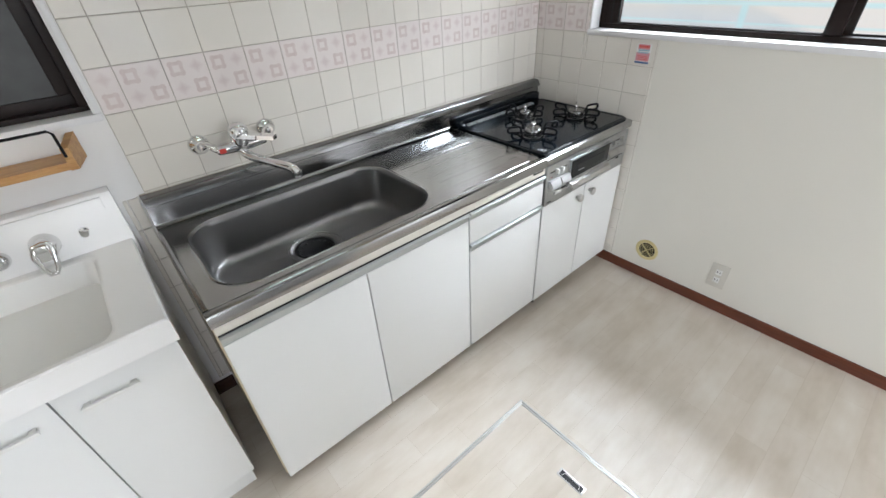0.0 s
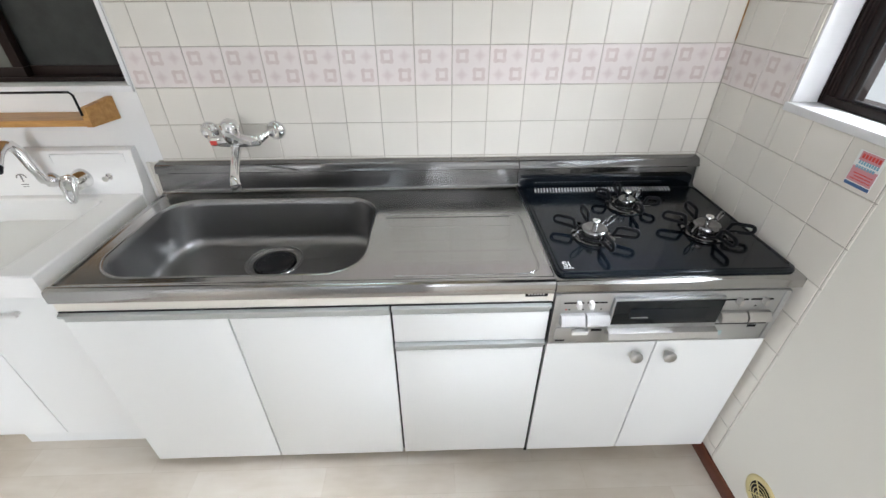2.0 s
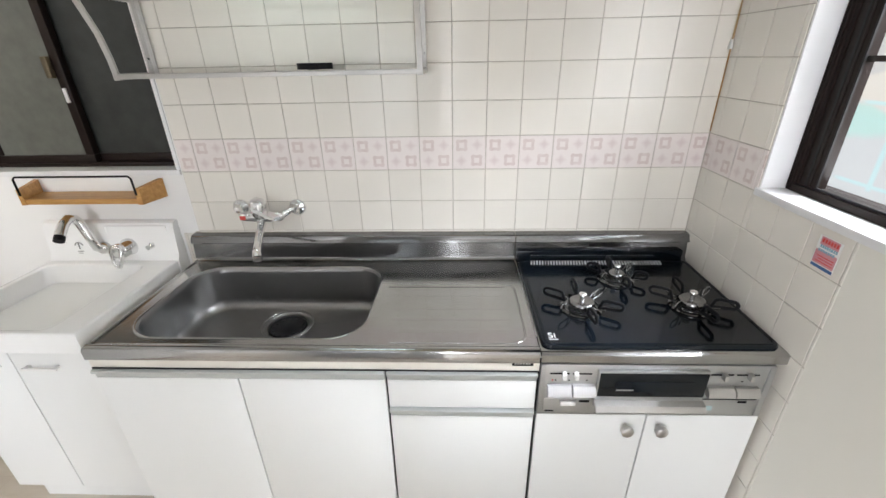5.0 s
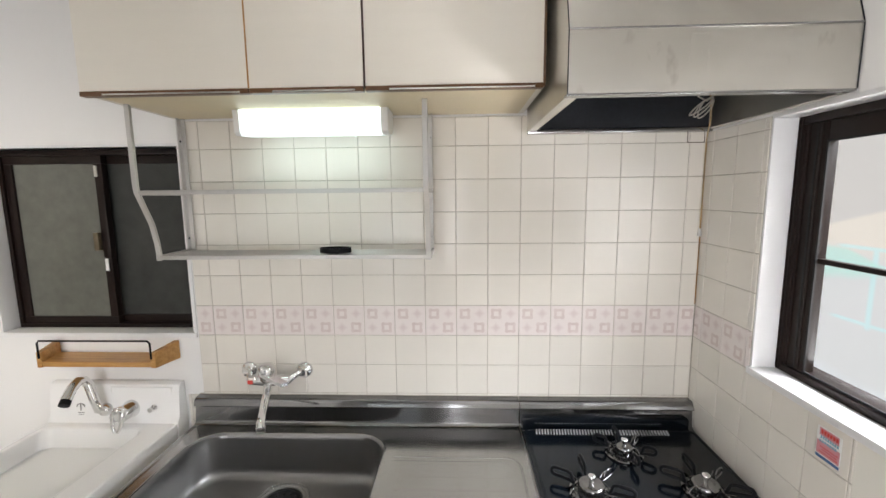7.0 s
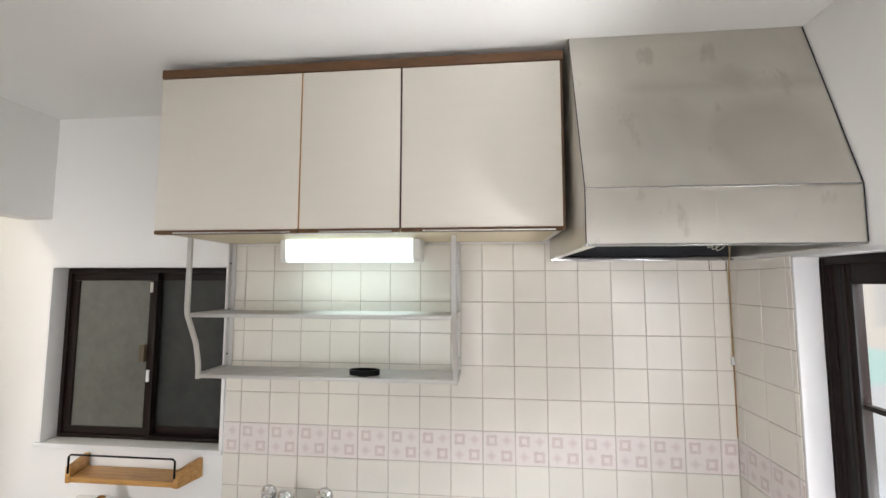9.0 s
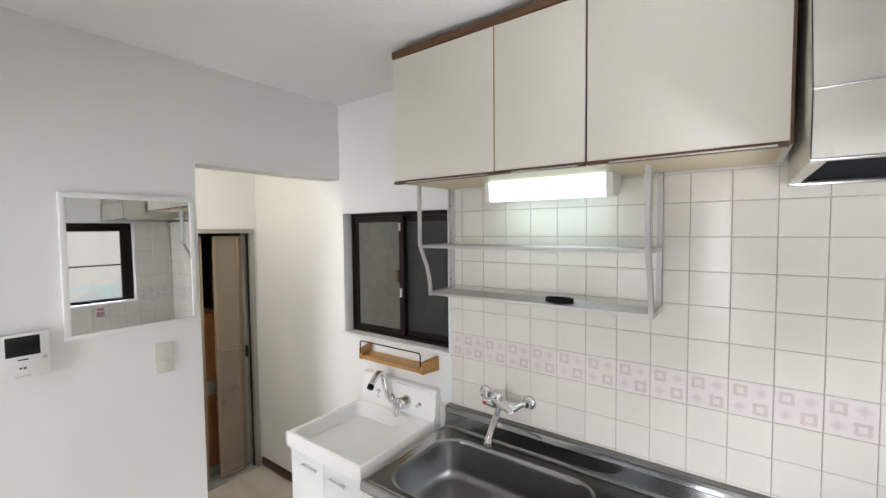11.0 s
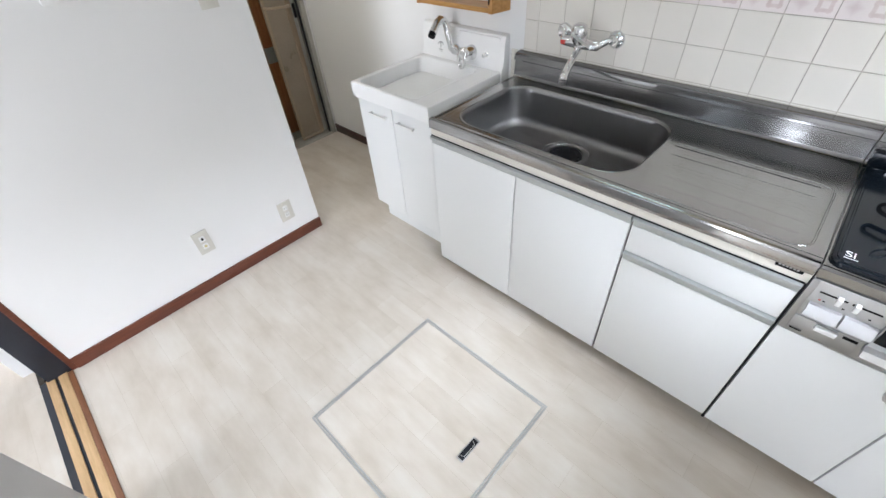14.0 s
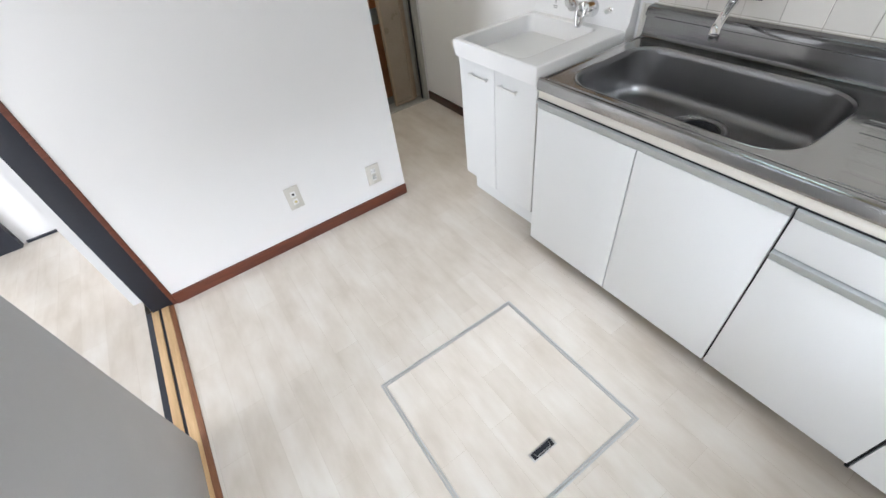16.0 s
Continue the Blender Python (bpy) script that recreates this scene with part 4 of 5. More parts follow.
    prof = [(F - 0.012, 0.617), (F - 0.028, 0.613), (F - 0.036, 0.599), (F - 0.034, 0.594), (F - 0.028, 0.596), (F - 0.022, 0.607), (F - 0.012, 0.610)]
    rings(bm, [[(x, y, z) for y, z in prof] for x in (-0.462, -0.186)])
    part("grill_handle", bm, M_ALU, gd, "broad steel grill handle")
    part("blue_film", B(-0.262, -0.150, F - 0.0008, F, 0.574, 0.589), M_MASK, h, "remains of pale blue film")
    for x0, x1, m in ((-0.583, -0.524, M_PLASTIC), (-0.519, -0.462, M_PLASTIC), (-0.182, -0.117, M_ALU), (-0.113, -0.056, M_ALU)):
        b = bmesh.new()
        z0, z1 = (0.630, 0.660) if m is M_PLASTIC else (0.632, 0.658)
        prof = [(F, z1), (F - 0.010, z1), (F - 0.020, z0 + 0.016), (F - 0.022, z0 + 0.004), (F - 0.017, z0), (F, z0)]
        rings(b, [[(x, y, z) for y, z in prof] for x in (x0, x1)])
        part("ignition_button", b, M_BUTTON if m is M_PLASTIC else m, h, "white push button" if m is M_PLASTIC else "silver push button")
    part("timer_panel", B(-0.588, -0.466, F - 0.002, F, 0.563, 0.612, 0.001), M_RANGE, h)
    part("timer_button", B(-0.547, -0.506, F - 0.012, F - 0.002, 0.594, 0.608, 0.003), M_PLASTIC, h, "small white button")
    part("timer_display", B(-0.496, -0.470, F - 0.0035, F - 0.002, 0.600, 0.607), M_BLACK, h)
    part("maker_mark", B(-0.583, -0.560, F - 0.0028, F - 0.002, 0.567, 0.571), M_BLACK, h)
    part("right_panel", B(-0.181, -0.045, F - 0.0015, F, 0.612, 0.614), M_BLACK, h)
    part("battery_mark", B(-0.090, -0.068, F - 0.0015, F, 0.601, 0.607), M_BLACK, h)
    for x0, x1, ks in ((-0.583, -0.469, (-0.544, -0.514)), (-0.182, -0.056, (-0.148, -0.085))):
        w = (x1 - x0) / 2
        for i in range(2):
            part("slider_slot", B(x0 + i * w + 0.004, x0 + (i + 1) * w - 0.004, F - 0.0012, F, 0.6915, 0.6955), M_BLACK, h)
        for x in ks:
            part("slider", B(x - 0.005, x + 0.005, F - 0.016, F - 0.001, 0.684, 0.702, 0.002), M_PLASTIC if x0 < -0.3 else M_ALU, h, "slide lever")
    for x in (-0.573, -0.565, -0.531, -0.486, -0.138, -0.099):
        part("panel_mark", B(x, x + 0.004, F - 0.001, F, 0.671, 0.674), M_RED if x == -0.573 else M_BLACK, h)
    part("foot_clip", B(-0.075, -0.045, -0.556, -0.540, 0.716, 0.728, 0.002), M_ALU, h)
    cu = bpy.data.curves.new("letters", "FONT")
    cu.body, cu.size, cu.extrude = "Si", 0.030, 0.0002
    t = new("letters_maker", cu)
    me = bpy.data.meshes.new_from_object(t)
    bpy.data.objects.remove(t)
    me.materials.append(M_PLASTIC)
    t = new("letters", me)
    t.matrix_basis = pose(-0.580, -0.512, TOP + 0.0105)
    t.parent = h
    t.matrix_parent_inverse = h.matrix_world.inverted()
    tagged(t, "white printed letters Si")
    part("small_print", B(-0.580, -0.556, -0.519, -0.5165, TOP + 0.0101, TOP + 0.0104), M_PLASTIC, h)


hob()


def burner_made(reach, cap):
    """A gas burner with its trivet, built round the origin; z = 0 is the hob top."""
    b = thing("gas_burner", (0, 0, 0), "large chrome gas burner with a black looped trivet", "burner", "burners of the hob")
    bm = bmesh.new()
    lathe(bm, (0, 0, 0), (0, 0, 1), [(0.0, 0.056), (0.004, 0.057), (0.006, 0.052), (0.004, 0.040)], 32)
    part("drip_ring", bm, M_BURNER, b, "chrome drip ring")
    bm = bmesh.new()
    lathe(bm, (0, 0, 0), (0, 0, 1), [(0.004, cap - 0.004), (0.018, cap - 0.003), (0.018, cap), (0.024, cap), (0.028, cap - 0.003), (0.030, cap - 0.010), (0.028, cap - 0.014), (0.028, 0.010)], 32)
    part("burner_head", bm, M_BURNER, b, "polished burner head")
    for k in range(16):
        a = 2 * math.pi * k / 16
        r = cap - 0.0025
        bm = B(-0.0012, 0.0012, -0.001, 0.001, 0.007, 0.016)
        for v in bm.verts:
            x, y = v.co.x, v.co.y
            v.co.x, v.co.y = (r + y) * math.cos(a) - x * math.sin(a), (r + y) * math.sin(a) + x * math.cos(a)
        part("flame_slot", bm, M_BLACK, b)
    bm = bmesh.new()
    lathe(bm, (0, 0, 0), (0, 0, 1), [(0.026, 0.0070), (0.030, 0.0062), (0.044, 0.0062), (0.045, 0.0105), (0.050, 0.0105), (0.052, 0.008)], 16)
    part("sensor", bm, M_CHROME, b, "round heat sensor")
    bm = bmesh.new()
    tube(bm, [(0.046 * math.cos(a), 0.046 * math.sin(a), 0.012) for a in (2 * math.pi * k / 32 for k in range(32))], 0.0022, 6, True)
    part("trivet_ring", bm, M_BLACK, b, "black trivet ring")
    for turn in (91, 153, 215, 275, 335, 33):
        a = radians(turn)
        c, s = math.cos(a), math.sin(a)
        # two arms take bright metal in place of the light reflected off them
        glinting = turn in (215, 33)
        out = reach * (0.80 if glinting else 1.0)
        h = 0.011
        tip = [(out - h + h * math.cos(q), 0.030 + h * math.sin(q)) for q in (math.pi * (j / 8 - 0.5) for j in range(9))]
        pts = [(r * c, r * s, z) for r, z in [(0.046, 0.012), (0.060, 0.016)] + tip + [(0.066, 0.041), (0.056, 0.038), (0.052, 0.024), (0.048, 0.014)]]
        bm = bmesh.new()
        tube(bm, pts, 0.0022 if glinting else 0.0050, 8)
        part("trivet_arm", bm, M_BURNER if glinting else M_BLACK, b, "thin trivet arm, bright for the light it reflects" if glinting else "black looped trivet arm")
    for k in range(4):
        a = radians(45 + 90 * k)
        bm = bmesh.new()
        tube(bm, [(0.026 * math.cos(a), 0.026 * math.sin(a), 0.008), (0.072 * math.cos(a), 0.072 * math.sin(a), 0.026)], 0.0018, 6)
        part("igniter_pin", bm, M_BURNER, b)
    return b


big = burner_made(0.109, 0.036)
small = burner_made(0.090, 0.026)
copy_thing(big, pose(-0.461, -0.374, TOP + 0.010, 0, 0, 0))
big.matrix_basis = pose(-0.150, -0.364, TOP + 0.010, 0, 0, 0)
small.matrix_basis = pose(-0.305, -0.202, TOP + 0.010, 0, 0, 0)
tagged(small, "small chrome gas burner with black trivet behind the others")


# ---- wall tap over the sink ----
def wall_tap():
    t = thing("wall_tap", (-1.48, -0.002, 0.953), "chrome wall-mounted single-lever kitchen tap with a red mark", "tap")
    for x in (-1.583, -1.378):
        bm = bmesh.new()
        lathe(bm, (x, -0.005, 0.953), (0, -1, 0), [(0, 0.030), (0.004, 0.030), (0.012, 0.024), (0.018, 0.014), (0.030, 0.012)], 28)
        part("flange", bm, M_CHROME, t, "domed wall flange")
    for a, b in (((-1.583, -0.035, 0.953), (-1.535, -0.070, 0.945)), ((-1.378, -0.035, 0.953), (-1.425, -0.070, 0.945))):
        mid = ((a[0] * 0.65 + b[0] * 0.35), a[1] - 0.002, a[2])
        mid2 = ((a[0] * 0.3 + b[0] * 0.7), b[1], b[2])
        bm = bmesh.new()
        tube(bm, [a, mid, mid2, b], [0.012, 0.0115, 0.0125, 0.015], 14)
        part("union", bm, M_CHROME, t, "angled connector")
    bm = bmesh.new()
    lathe(bm, (-1.555, -0.072, 0.943), (1, 0, 0), [(0, 0.012), (0.006, 0.016), (0.05, 0.019), (0.10, 0.019), (0.144, 0.016), (0.150, 0.011)], 24)
    part("body", bm, M_CHROME, t, "chrome mixer body")
    bm = bmesh.new()
    lathe(bm, (-1.482, -0.078, 0.945), (0, -0.2, 1), [(0, 0.020), (0.012, 0.026), (0.044, 0.028), (0.058, 0.025), (0.066, 0.013)], 28)
    part("cartridge", bm, M_CHROME, t, "domed cap")
    bm = bmesh.new()
    lp = [(-1.484, -0.096, 0.972), (-1.456, -0.112, 0.966), (-1.425, -0.127, 0.958), (-1.398, -0.138, 0.952)]
    rings(bm, [[(p[0] + w * 0.7, p[1] + w * 0.6, p[2]), (p[0] + w * 0.7, p[1] + w * 0.6, p[2] + 0.012), (p[0] - w * 0.7, p[1] - w * 0.6, p[2] + 0.012), (p[0] - w * 0.7, p[1] - w * 0.6, p[2])] for p, w in zip(lp, (0.019, 0.017, 0.015, 0.012))])
    part("lever", bm, M_CHROME, t, "flat chrome lever")
    bm = bmesh.new()
    tube(bm, [(-1.483, -0.076, 0.932), (-1.483, -0.082, 0.918), (-1.473, -0.115, 0.912), (-1.444, -0.200, 0.908), (-1.421, -0.262, 0.906), (-1.415, -0.280, 0.902), (-1.412, -0.286, 0.892)], [0.017, 0.0145, 0.013, 0.012, 0.012, 0.0125, 0.013], 16)
    part("spout", bm, M_CHROME, t, "swivel spout")
    bm = bmesh.new()
    lathe(bm, (-1.412, -0.286, 0.896), (0, 0, -1), [(0, 0.014), (0.016, 0.014), (0.018, 0.011)], 20)
    part("aerator", bm, M_CHROME, t)
    for ch in t.children:
        ch.location.x -= 0.006
    part("red_mark", B(-1.556, -1.538, -0.0905, -0.0895, 0.936, 0.949, 0.0), M_RED, t, "red hot-water mark")


wall_tap()


# ---- washbasin ----
VX0, VX1 = -2.335, -1.850


def washbasin():
    v = thing("washbasin", (-2.09, -0.25, 0.0), "white vanity washbasin with two narrow doors and a chrome tap", "washbasin")
    part("body", B(VX0 + 0.010, VX1 - 0.008, -0.470, -0.004, 0.115, 0.700, 0.002), M_WHITE, v, "white cabinet body")
    part("plinth", B(VX0 + 0.02, VX1 - 0.02, -0.440, -0.004, 0.0, 0.115), M_WHITE, v, "recessed white plinth")
    mid = -2.096
    for x0, x1, h0, h1 in ((VX0 + 0.010, mid - 0.0015, -2.244, -2.130), (mid + 0.0015, VX1 - 0.008, -2.060, -1.954)):
        d = part("door", B(x0, x1, -0.489, -0.471, 0.118, 0.694, 0.002), M_WHITE, v, "white door")
        bm = bmesh.new()
        box(bm, h0, h1, -0.508, -0.500, 0.636, 0.645, 0.002)
        box(bm, h0 + 0.004, h0 + 0.016, -0.500, -0.489, 0.637, 0.644)
        box(bm, h1 - 0.016, h1 - 0.004, -0.500, -0.489, 0.637, 0.644)
        part("door_handle", bm, M_PLASTIC, d, "white bar handle")
    K = 9
    zt = 0.765
    bm = bmesh.new()
    ox = (VX0, VX1, -0.505, -0.055)
    bx = (VX0 + 0.018, -1.945, -0.484, -0.085)
    rim = rrect(*bx, 0.034, zt, K)
    outer = on_rect(rim, *ox, zt, K)

    def ins(d, z, r, back=0.0):
        return rrect(bx[0] + d, bx[1] - d, bx[2] + d, bx[3] - d - back, r, z, K)

    low = [(x, y, 0.700) for x, y, z in outer]
    edge = [(min(max(x, ox[0] + 0.004), ox[1] - 0.004), max(y, ox[2] + 0.004), zt) for x, y, z in outer]
    out2 = [(x, y, zt - 0.004) for x, y, z in outer]
    rings(bm, [low, out2, edge, [((p[0] - VX0 - 0.2425) * 0.98 + VX0 + 0.2425, (p[1] + 0.28) * 0.98 - 0.28, zt) for p in edge], ins(-0.007, zt, 0.041), ins(-0.004, zt, 0.038), ins(0.002, zt - 0.004, 0.036), ins(0.006, zt - 0.02, 0.036), ins(0.016, zt - 0.105, 0.042, 0.02), ins(0.026, zt - 0.133, 0.046, 0.03), ins(0.046, zt - 0.150, 0.05, 0.035), ins(0.075, zt - 0.156, 0.05, 0.04)], False, True)
    part("basin", bm, M_CERAMIC, v, "deep rectangular white basin")
    bm = bmesh.new()
    prof = [(-0.055, 0.700), (-0.055, zt + 0.004), (-0.044, zt + 0.020), (-0.034, 0.884), (-0.028, 0.902), (-0.018, 0.908), (-0.002, 0.908), (-0.002, 0.700)]
    rings(bm, [[(x, y, z) for y, z in prof] for x in (VX0, VX1 + 0.006)])
    part("back_panel", bm, M_CERAMIC, v, "white back panel")
    part("panel_inset", frame_bm(bmesh.new(), "y", -2.10, VX1 - 0.02, zt + 0.03, 0.894, -0.0365, -0.030, 0.003, 0.0005), M_CERAMIC, v)
    # drain
    bm = bmesh.new()
    lathe(bm, (-2.03, -0.36, zt - 0.156), (0, 0, 1), [(0, 0.040), (0.003, 0.038), (0.004, 0.030), (0.004, 0.002)], 24)
    part("drain", bm, M_DRAIN, v, "round beige basin drain cover")
    # spout
    bm = bmesh.new()
    lathe(bm, (-2.118, -0.040, 0.812), (0, -1, 0), [(0, 0.024), (0.010, 0.022), (0.022, 0.016)], 24)
    part("spout_base", bm, M_CHROME, v, "chrome spout base")
    bm = bmesh.new()
    tube(bm, [(-2.118, -0.050, 0.812), (-2.124, -0.066, 0.822), (-2.136, -0.068, 0.870), (-2.149, -0.068, 0.918), (-2.158, -0.074, 0.938), (-2.160, -0.095, 0.945), (-2.156, -0.125, 0.932), (-2.148, -0.158, 0.905)], [0.014, 0.0155, 0.0155, 0.0155, 0.0155, 0.0155, 0.016, 0.0165], 16)
    part("spout", bm, M_CHROME, v, "curved chrome spout")
    bm = bmesh.new()
    tube(bm, [(-2.1475, -0.159, 0.904), (-2.1445, -0.171, 0.893)], 0.0162, 16)
    part("spray_head", bm, M_BLACK, v, "black spray head")
    bm = bmesh.new()
    lathe(bm, (-2.024, -0.038, 0.816), (0, -1, 0), [(0, 0.032), (0.006, 0.032), (0.012, 0.028), (0.044, 0.026), (0.054, 0.018)], 28)
    part("mixer", bm, M_CHROME, v, "round chrome mixer")
    bm = bmesh.new()
    lp = [(-2.020, -0.088, 0.842), (-2.038, -0.096, 0.838), (-2.046, -0.102, 0.815), (-2.043, -0.108, 0.778), (-2.036, -0.110, 0.764), (-2.025, -0.110, 0.764), (-2.016, -0.108, 0.778), (-2.008, -0.102, 0.815), (-2.008, -0.094, 0.838)]
    tube(bm, lp, [0.009, 0.009, 0.008, 0.006, 0.0055, 0.0055, 0.006, 0.008, 0.009], 10, True)
    box(bm, -2.042, -2.012, -0.106, -0.084, 0.798, 0.842, 0.005)
    part("mixer_lever", bm, M_CHROME, v, "looped chrome lever")
    bm = bmesh.new()
    lathe(bm, (-1.938, -0.038, 0.820), (0, -1, 0), [(0, 0.011), (0.004, 0.011), (0.006, 0.005), (0.018, 0.005), (0.020, 0.009), (0.026, 0.009)], 20)
    part("plug_knob", bm, M_CHROME, v, "small chrome knob")
    bm = bmesh.new()
    tube(bm, [(-2.216 + 0.015 * math.cos(a), -0.0410, 0.820 + 0.012 * math.sin(a)) for a in (math.pi * k / 8 for k in range(9))], 0.0020, 4)
    tube(bm, [(-2.216, -0.0408, 0.832), (-2.216, -0.0420, 0.806)], 0.0022, 4)
    box(bm, -2.228, -2.204, -0.0432, -0.0420, 0.796, 0.799)
    box(bm, -2.226, -2.206, -0.0436, -0.0424, 0.789, 0.791)
    part("printed_mark", bm, M_PRINT, v, "small grey printed mark")


washbasin()


def wood_shelf():
    s = thing("wall_shelf", (-2.08, -0.06, 1.0), "small pine wall shelf with a black wire rail", "shelf")
    X0, X1, D = -2.318, -1.848, -0.096
    I = 0.022
    bm = bmesh.new()
    rings(bm, [[(X0 + 0.004, -0.004, z), (X1 - 0.004, -0.004, z), (X1 - I, D, z), (X0 + I, D, z)] for z in (0.998, 1.016)])
    part("board", bm, M_WOODSH, s, "pine board")
    for x, sg in ((X0, 1), (X1, -1)):
        bm = bmesh.new()
        rings(bm, [[(x + o, -0.004, 0.996), (x + o, -0.004, 1.062), (x + o + sg * I, D - 0.002, 1.050), (x + o + sg * I, D - 0.002, 0.996)] for o in (0, sg * 0.017)])
        part("end_board", bm, M_WOODSH, s, "pine end board")
    bm = bmesh.new()
    tube(bm, [(X0 + I + 0.012, D - 0.005, 1.030), (X0 + I + 0.012, D - 0.005, 1.086), (X0 + I + 0.020, D - 0.005, 1.094), (X1 - I - 0.020, D - 0.005, 1.094), (X1 - I - 0.012, D - 0.005, 1.086), (X1 - I - 0.012, D - 0.005, 1.030)], 0.0032, 8)
    part("rail", bm, M_BLACK, s, "black wire rail")


wood_shelf()


# ---- overhead ----
def wall_cabinet():
    Z0, ZD, ZT = 1.840, 2.312, 2.340
    c = thing("wall_cabinet", (-1.195, -0.18, Z0), "cream wall cabinet with three doors and brown edging under the ceiling", "kitchen cabinet")
    bm = bmesh.new()
    box(bm, -1.785, -1.769, -0.340, -0.003, Z0 + 0.006, ZT - 0.001)
    box(bm, -0.621, -0.605, -0.340, -0.003, Z0 + 0.006, ZT - 0.001)
    box(bm, -1.769, -0.621, -0.340, -0.003, ZD - 0.010, ZT - 0.001)
    box(bm, -1.769, -0.621, -0.012, -0.003, Z0 + 0.02, ZD - 0.010)
    part("body", bm, M_CREAM, c, "cream carcass")
    part("bottom_board", B(-1.769, -0.621, -0.340, -0.003, Z0 + 0.006, Z0 + 0.020), M_CREAM_IN, c, "yellowed underside board")
    part("top_trim", B(-1.787, -0.603, -0.362, -0.340, ZD + 0.002, ZT, 0.001), M_TRIMBR, c, "brown top edging")
    for x0, x1 in ((-1.785, -1.348), (-1.344, -1.056), (-1.050, -0.612)):
        d = part("door", B(x0, x1, -0.360, -0.342, Z0 + 0.012, ZD - 0.001, 0.001), M_CREAM, c, "plain cream door")
        part("bottom_edging", B(x0, x1, -0.362, -0.341, Z0, Z0 + 0.0115, 0.001), M_TRIMBR, d, "brown bottom edging")
        part("metal_strip", B(x0 + 0.06, x1 - 0.02, -0.3635, -0.362, Z0 + 0.001, Z0 + 0.005), M_CHROME, d, "thin bright strip")
    part("door_edge", B(-1.3479, -1.3441, -0.3605, -0.343, Z0 + 0.012, ZD), M_YELLOW, c, "yellowed door edge")
    part("door_edge", B(-1.0558, -1.0502, -0.356, -0.343, Z0 + 0.012, ZD), M_BASE_D, c, "dark brown gap")
    part("door_edge", B(-0.6115, -0.6055, -0.358, -0.341, Z0 + 0.004, ZD), M_TRIMBR, c, "brown door edge")


wall_cabinet()


def hood():
    X0, X1 = -0.592, -0.003
    h = thing("range_hood", (-0.30, -0.25, 1.79), "large stained stainless range hood over the gas hob", "range hood")
    Y0 = -0.510
    ZB, ZK, ZC = 1.790, 1.918, 2.361
    t = 0.004
    out = [(Y0, ZB), (Y0, ZK), (-0.376, ZC)]
    bm = bmesh.new()
    ins = [(Y0 + t, ZB), (Y0 + t, ZK - 0.001), (-0.376 + t, ZC)]
    poly = out + ins[::-1]
    rings(bm, [[(x, y, z) for y, z in poly] for x in (X0, X1)])
    part("front_plate", bm, M_HOOD, h, "slanted steel front with stains")
    for xa, xb in ((X0, X0 + t), (X1 - t, X1)):
        bm = bmesh.new()
        side = [(Y0 + t, ZB), (Y0 + t, ZK - 0.001), (-0.376 + t, ZC), (-0.004, ZC), (-0.004, ZB - 0.008)]
        rings(bm, [[(x, y, z) for y, z in side] for x in (xa + 0.0003, xb - 0.0003)])
        part("side_plate", bm, M_HOOD, h, "steel side plate")
    part("front_lip", B(X0, X1, Y0, Y0 + 0.022, ZB - 0.005, ZB - 0.0003, 0.001), M_STEEL, h, "bright folded lip")
    part("fold_edge", B(X0 + 0.001, X1 - 0.001, Y0 - 0.0022, Y0 - 0.0002, ZK - 0.002, ZK + 0.002, 0.0008), M_STEEL, h, "bright fold line")
    for xa, xb in ((X0, X0 + 0.026), (X1 - 0.012, X1)):
        part("side_lip", B(xa, xb, Y0 + 0.022, -0.030, ZB - 0.006, ZB - 0.001, 0.001), M_HOOD, h, "folded side lip")
    part("back_lip", B(X0, X1, -0.030, -0.006, ZB - 0.014, ZB - 0.001, 0.001), M_STEEL, h, "back lip")
    # inside plates coloured near-black for the shade up in the hood
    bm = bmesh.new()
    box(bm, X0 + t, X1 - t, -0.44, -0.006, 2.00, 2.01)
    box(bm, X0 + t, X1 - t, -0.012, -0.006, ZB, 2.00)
    part("cavity", bm, M_DARK, h, "inside of the hood, its shade put into the dark colour")
    for x in (X0 + 0.001, X1 - 0.001):
        bm = bmesh.new()
        tube(bm, [(x, Y0 - 0.001, ZB), (x, Y0 - 0.001, ZK), (x, -0.377, ZC - 0.002)], 0.0012, 6)
        part("seam", bm, M_DARK, h, "dark seam")
    part("sticker_outline", frame_bm(bmesh.new(), "y", -0.345, -0.305, 1.82, 1.905, Y0 - 0.0004, Y0 - 0.0001, 0.002, 0), M_HOOD, h, "faint sticker outline")


hood()


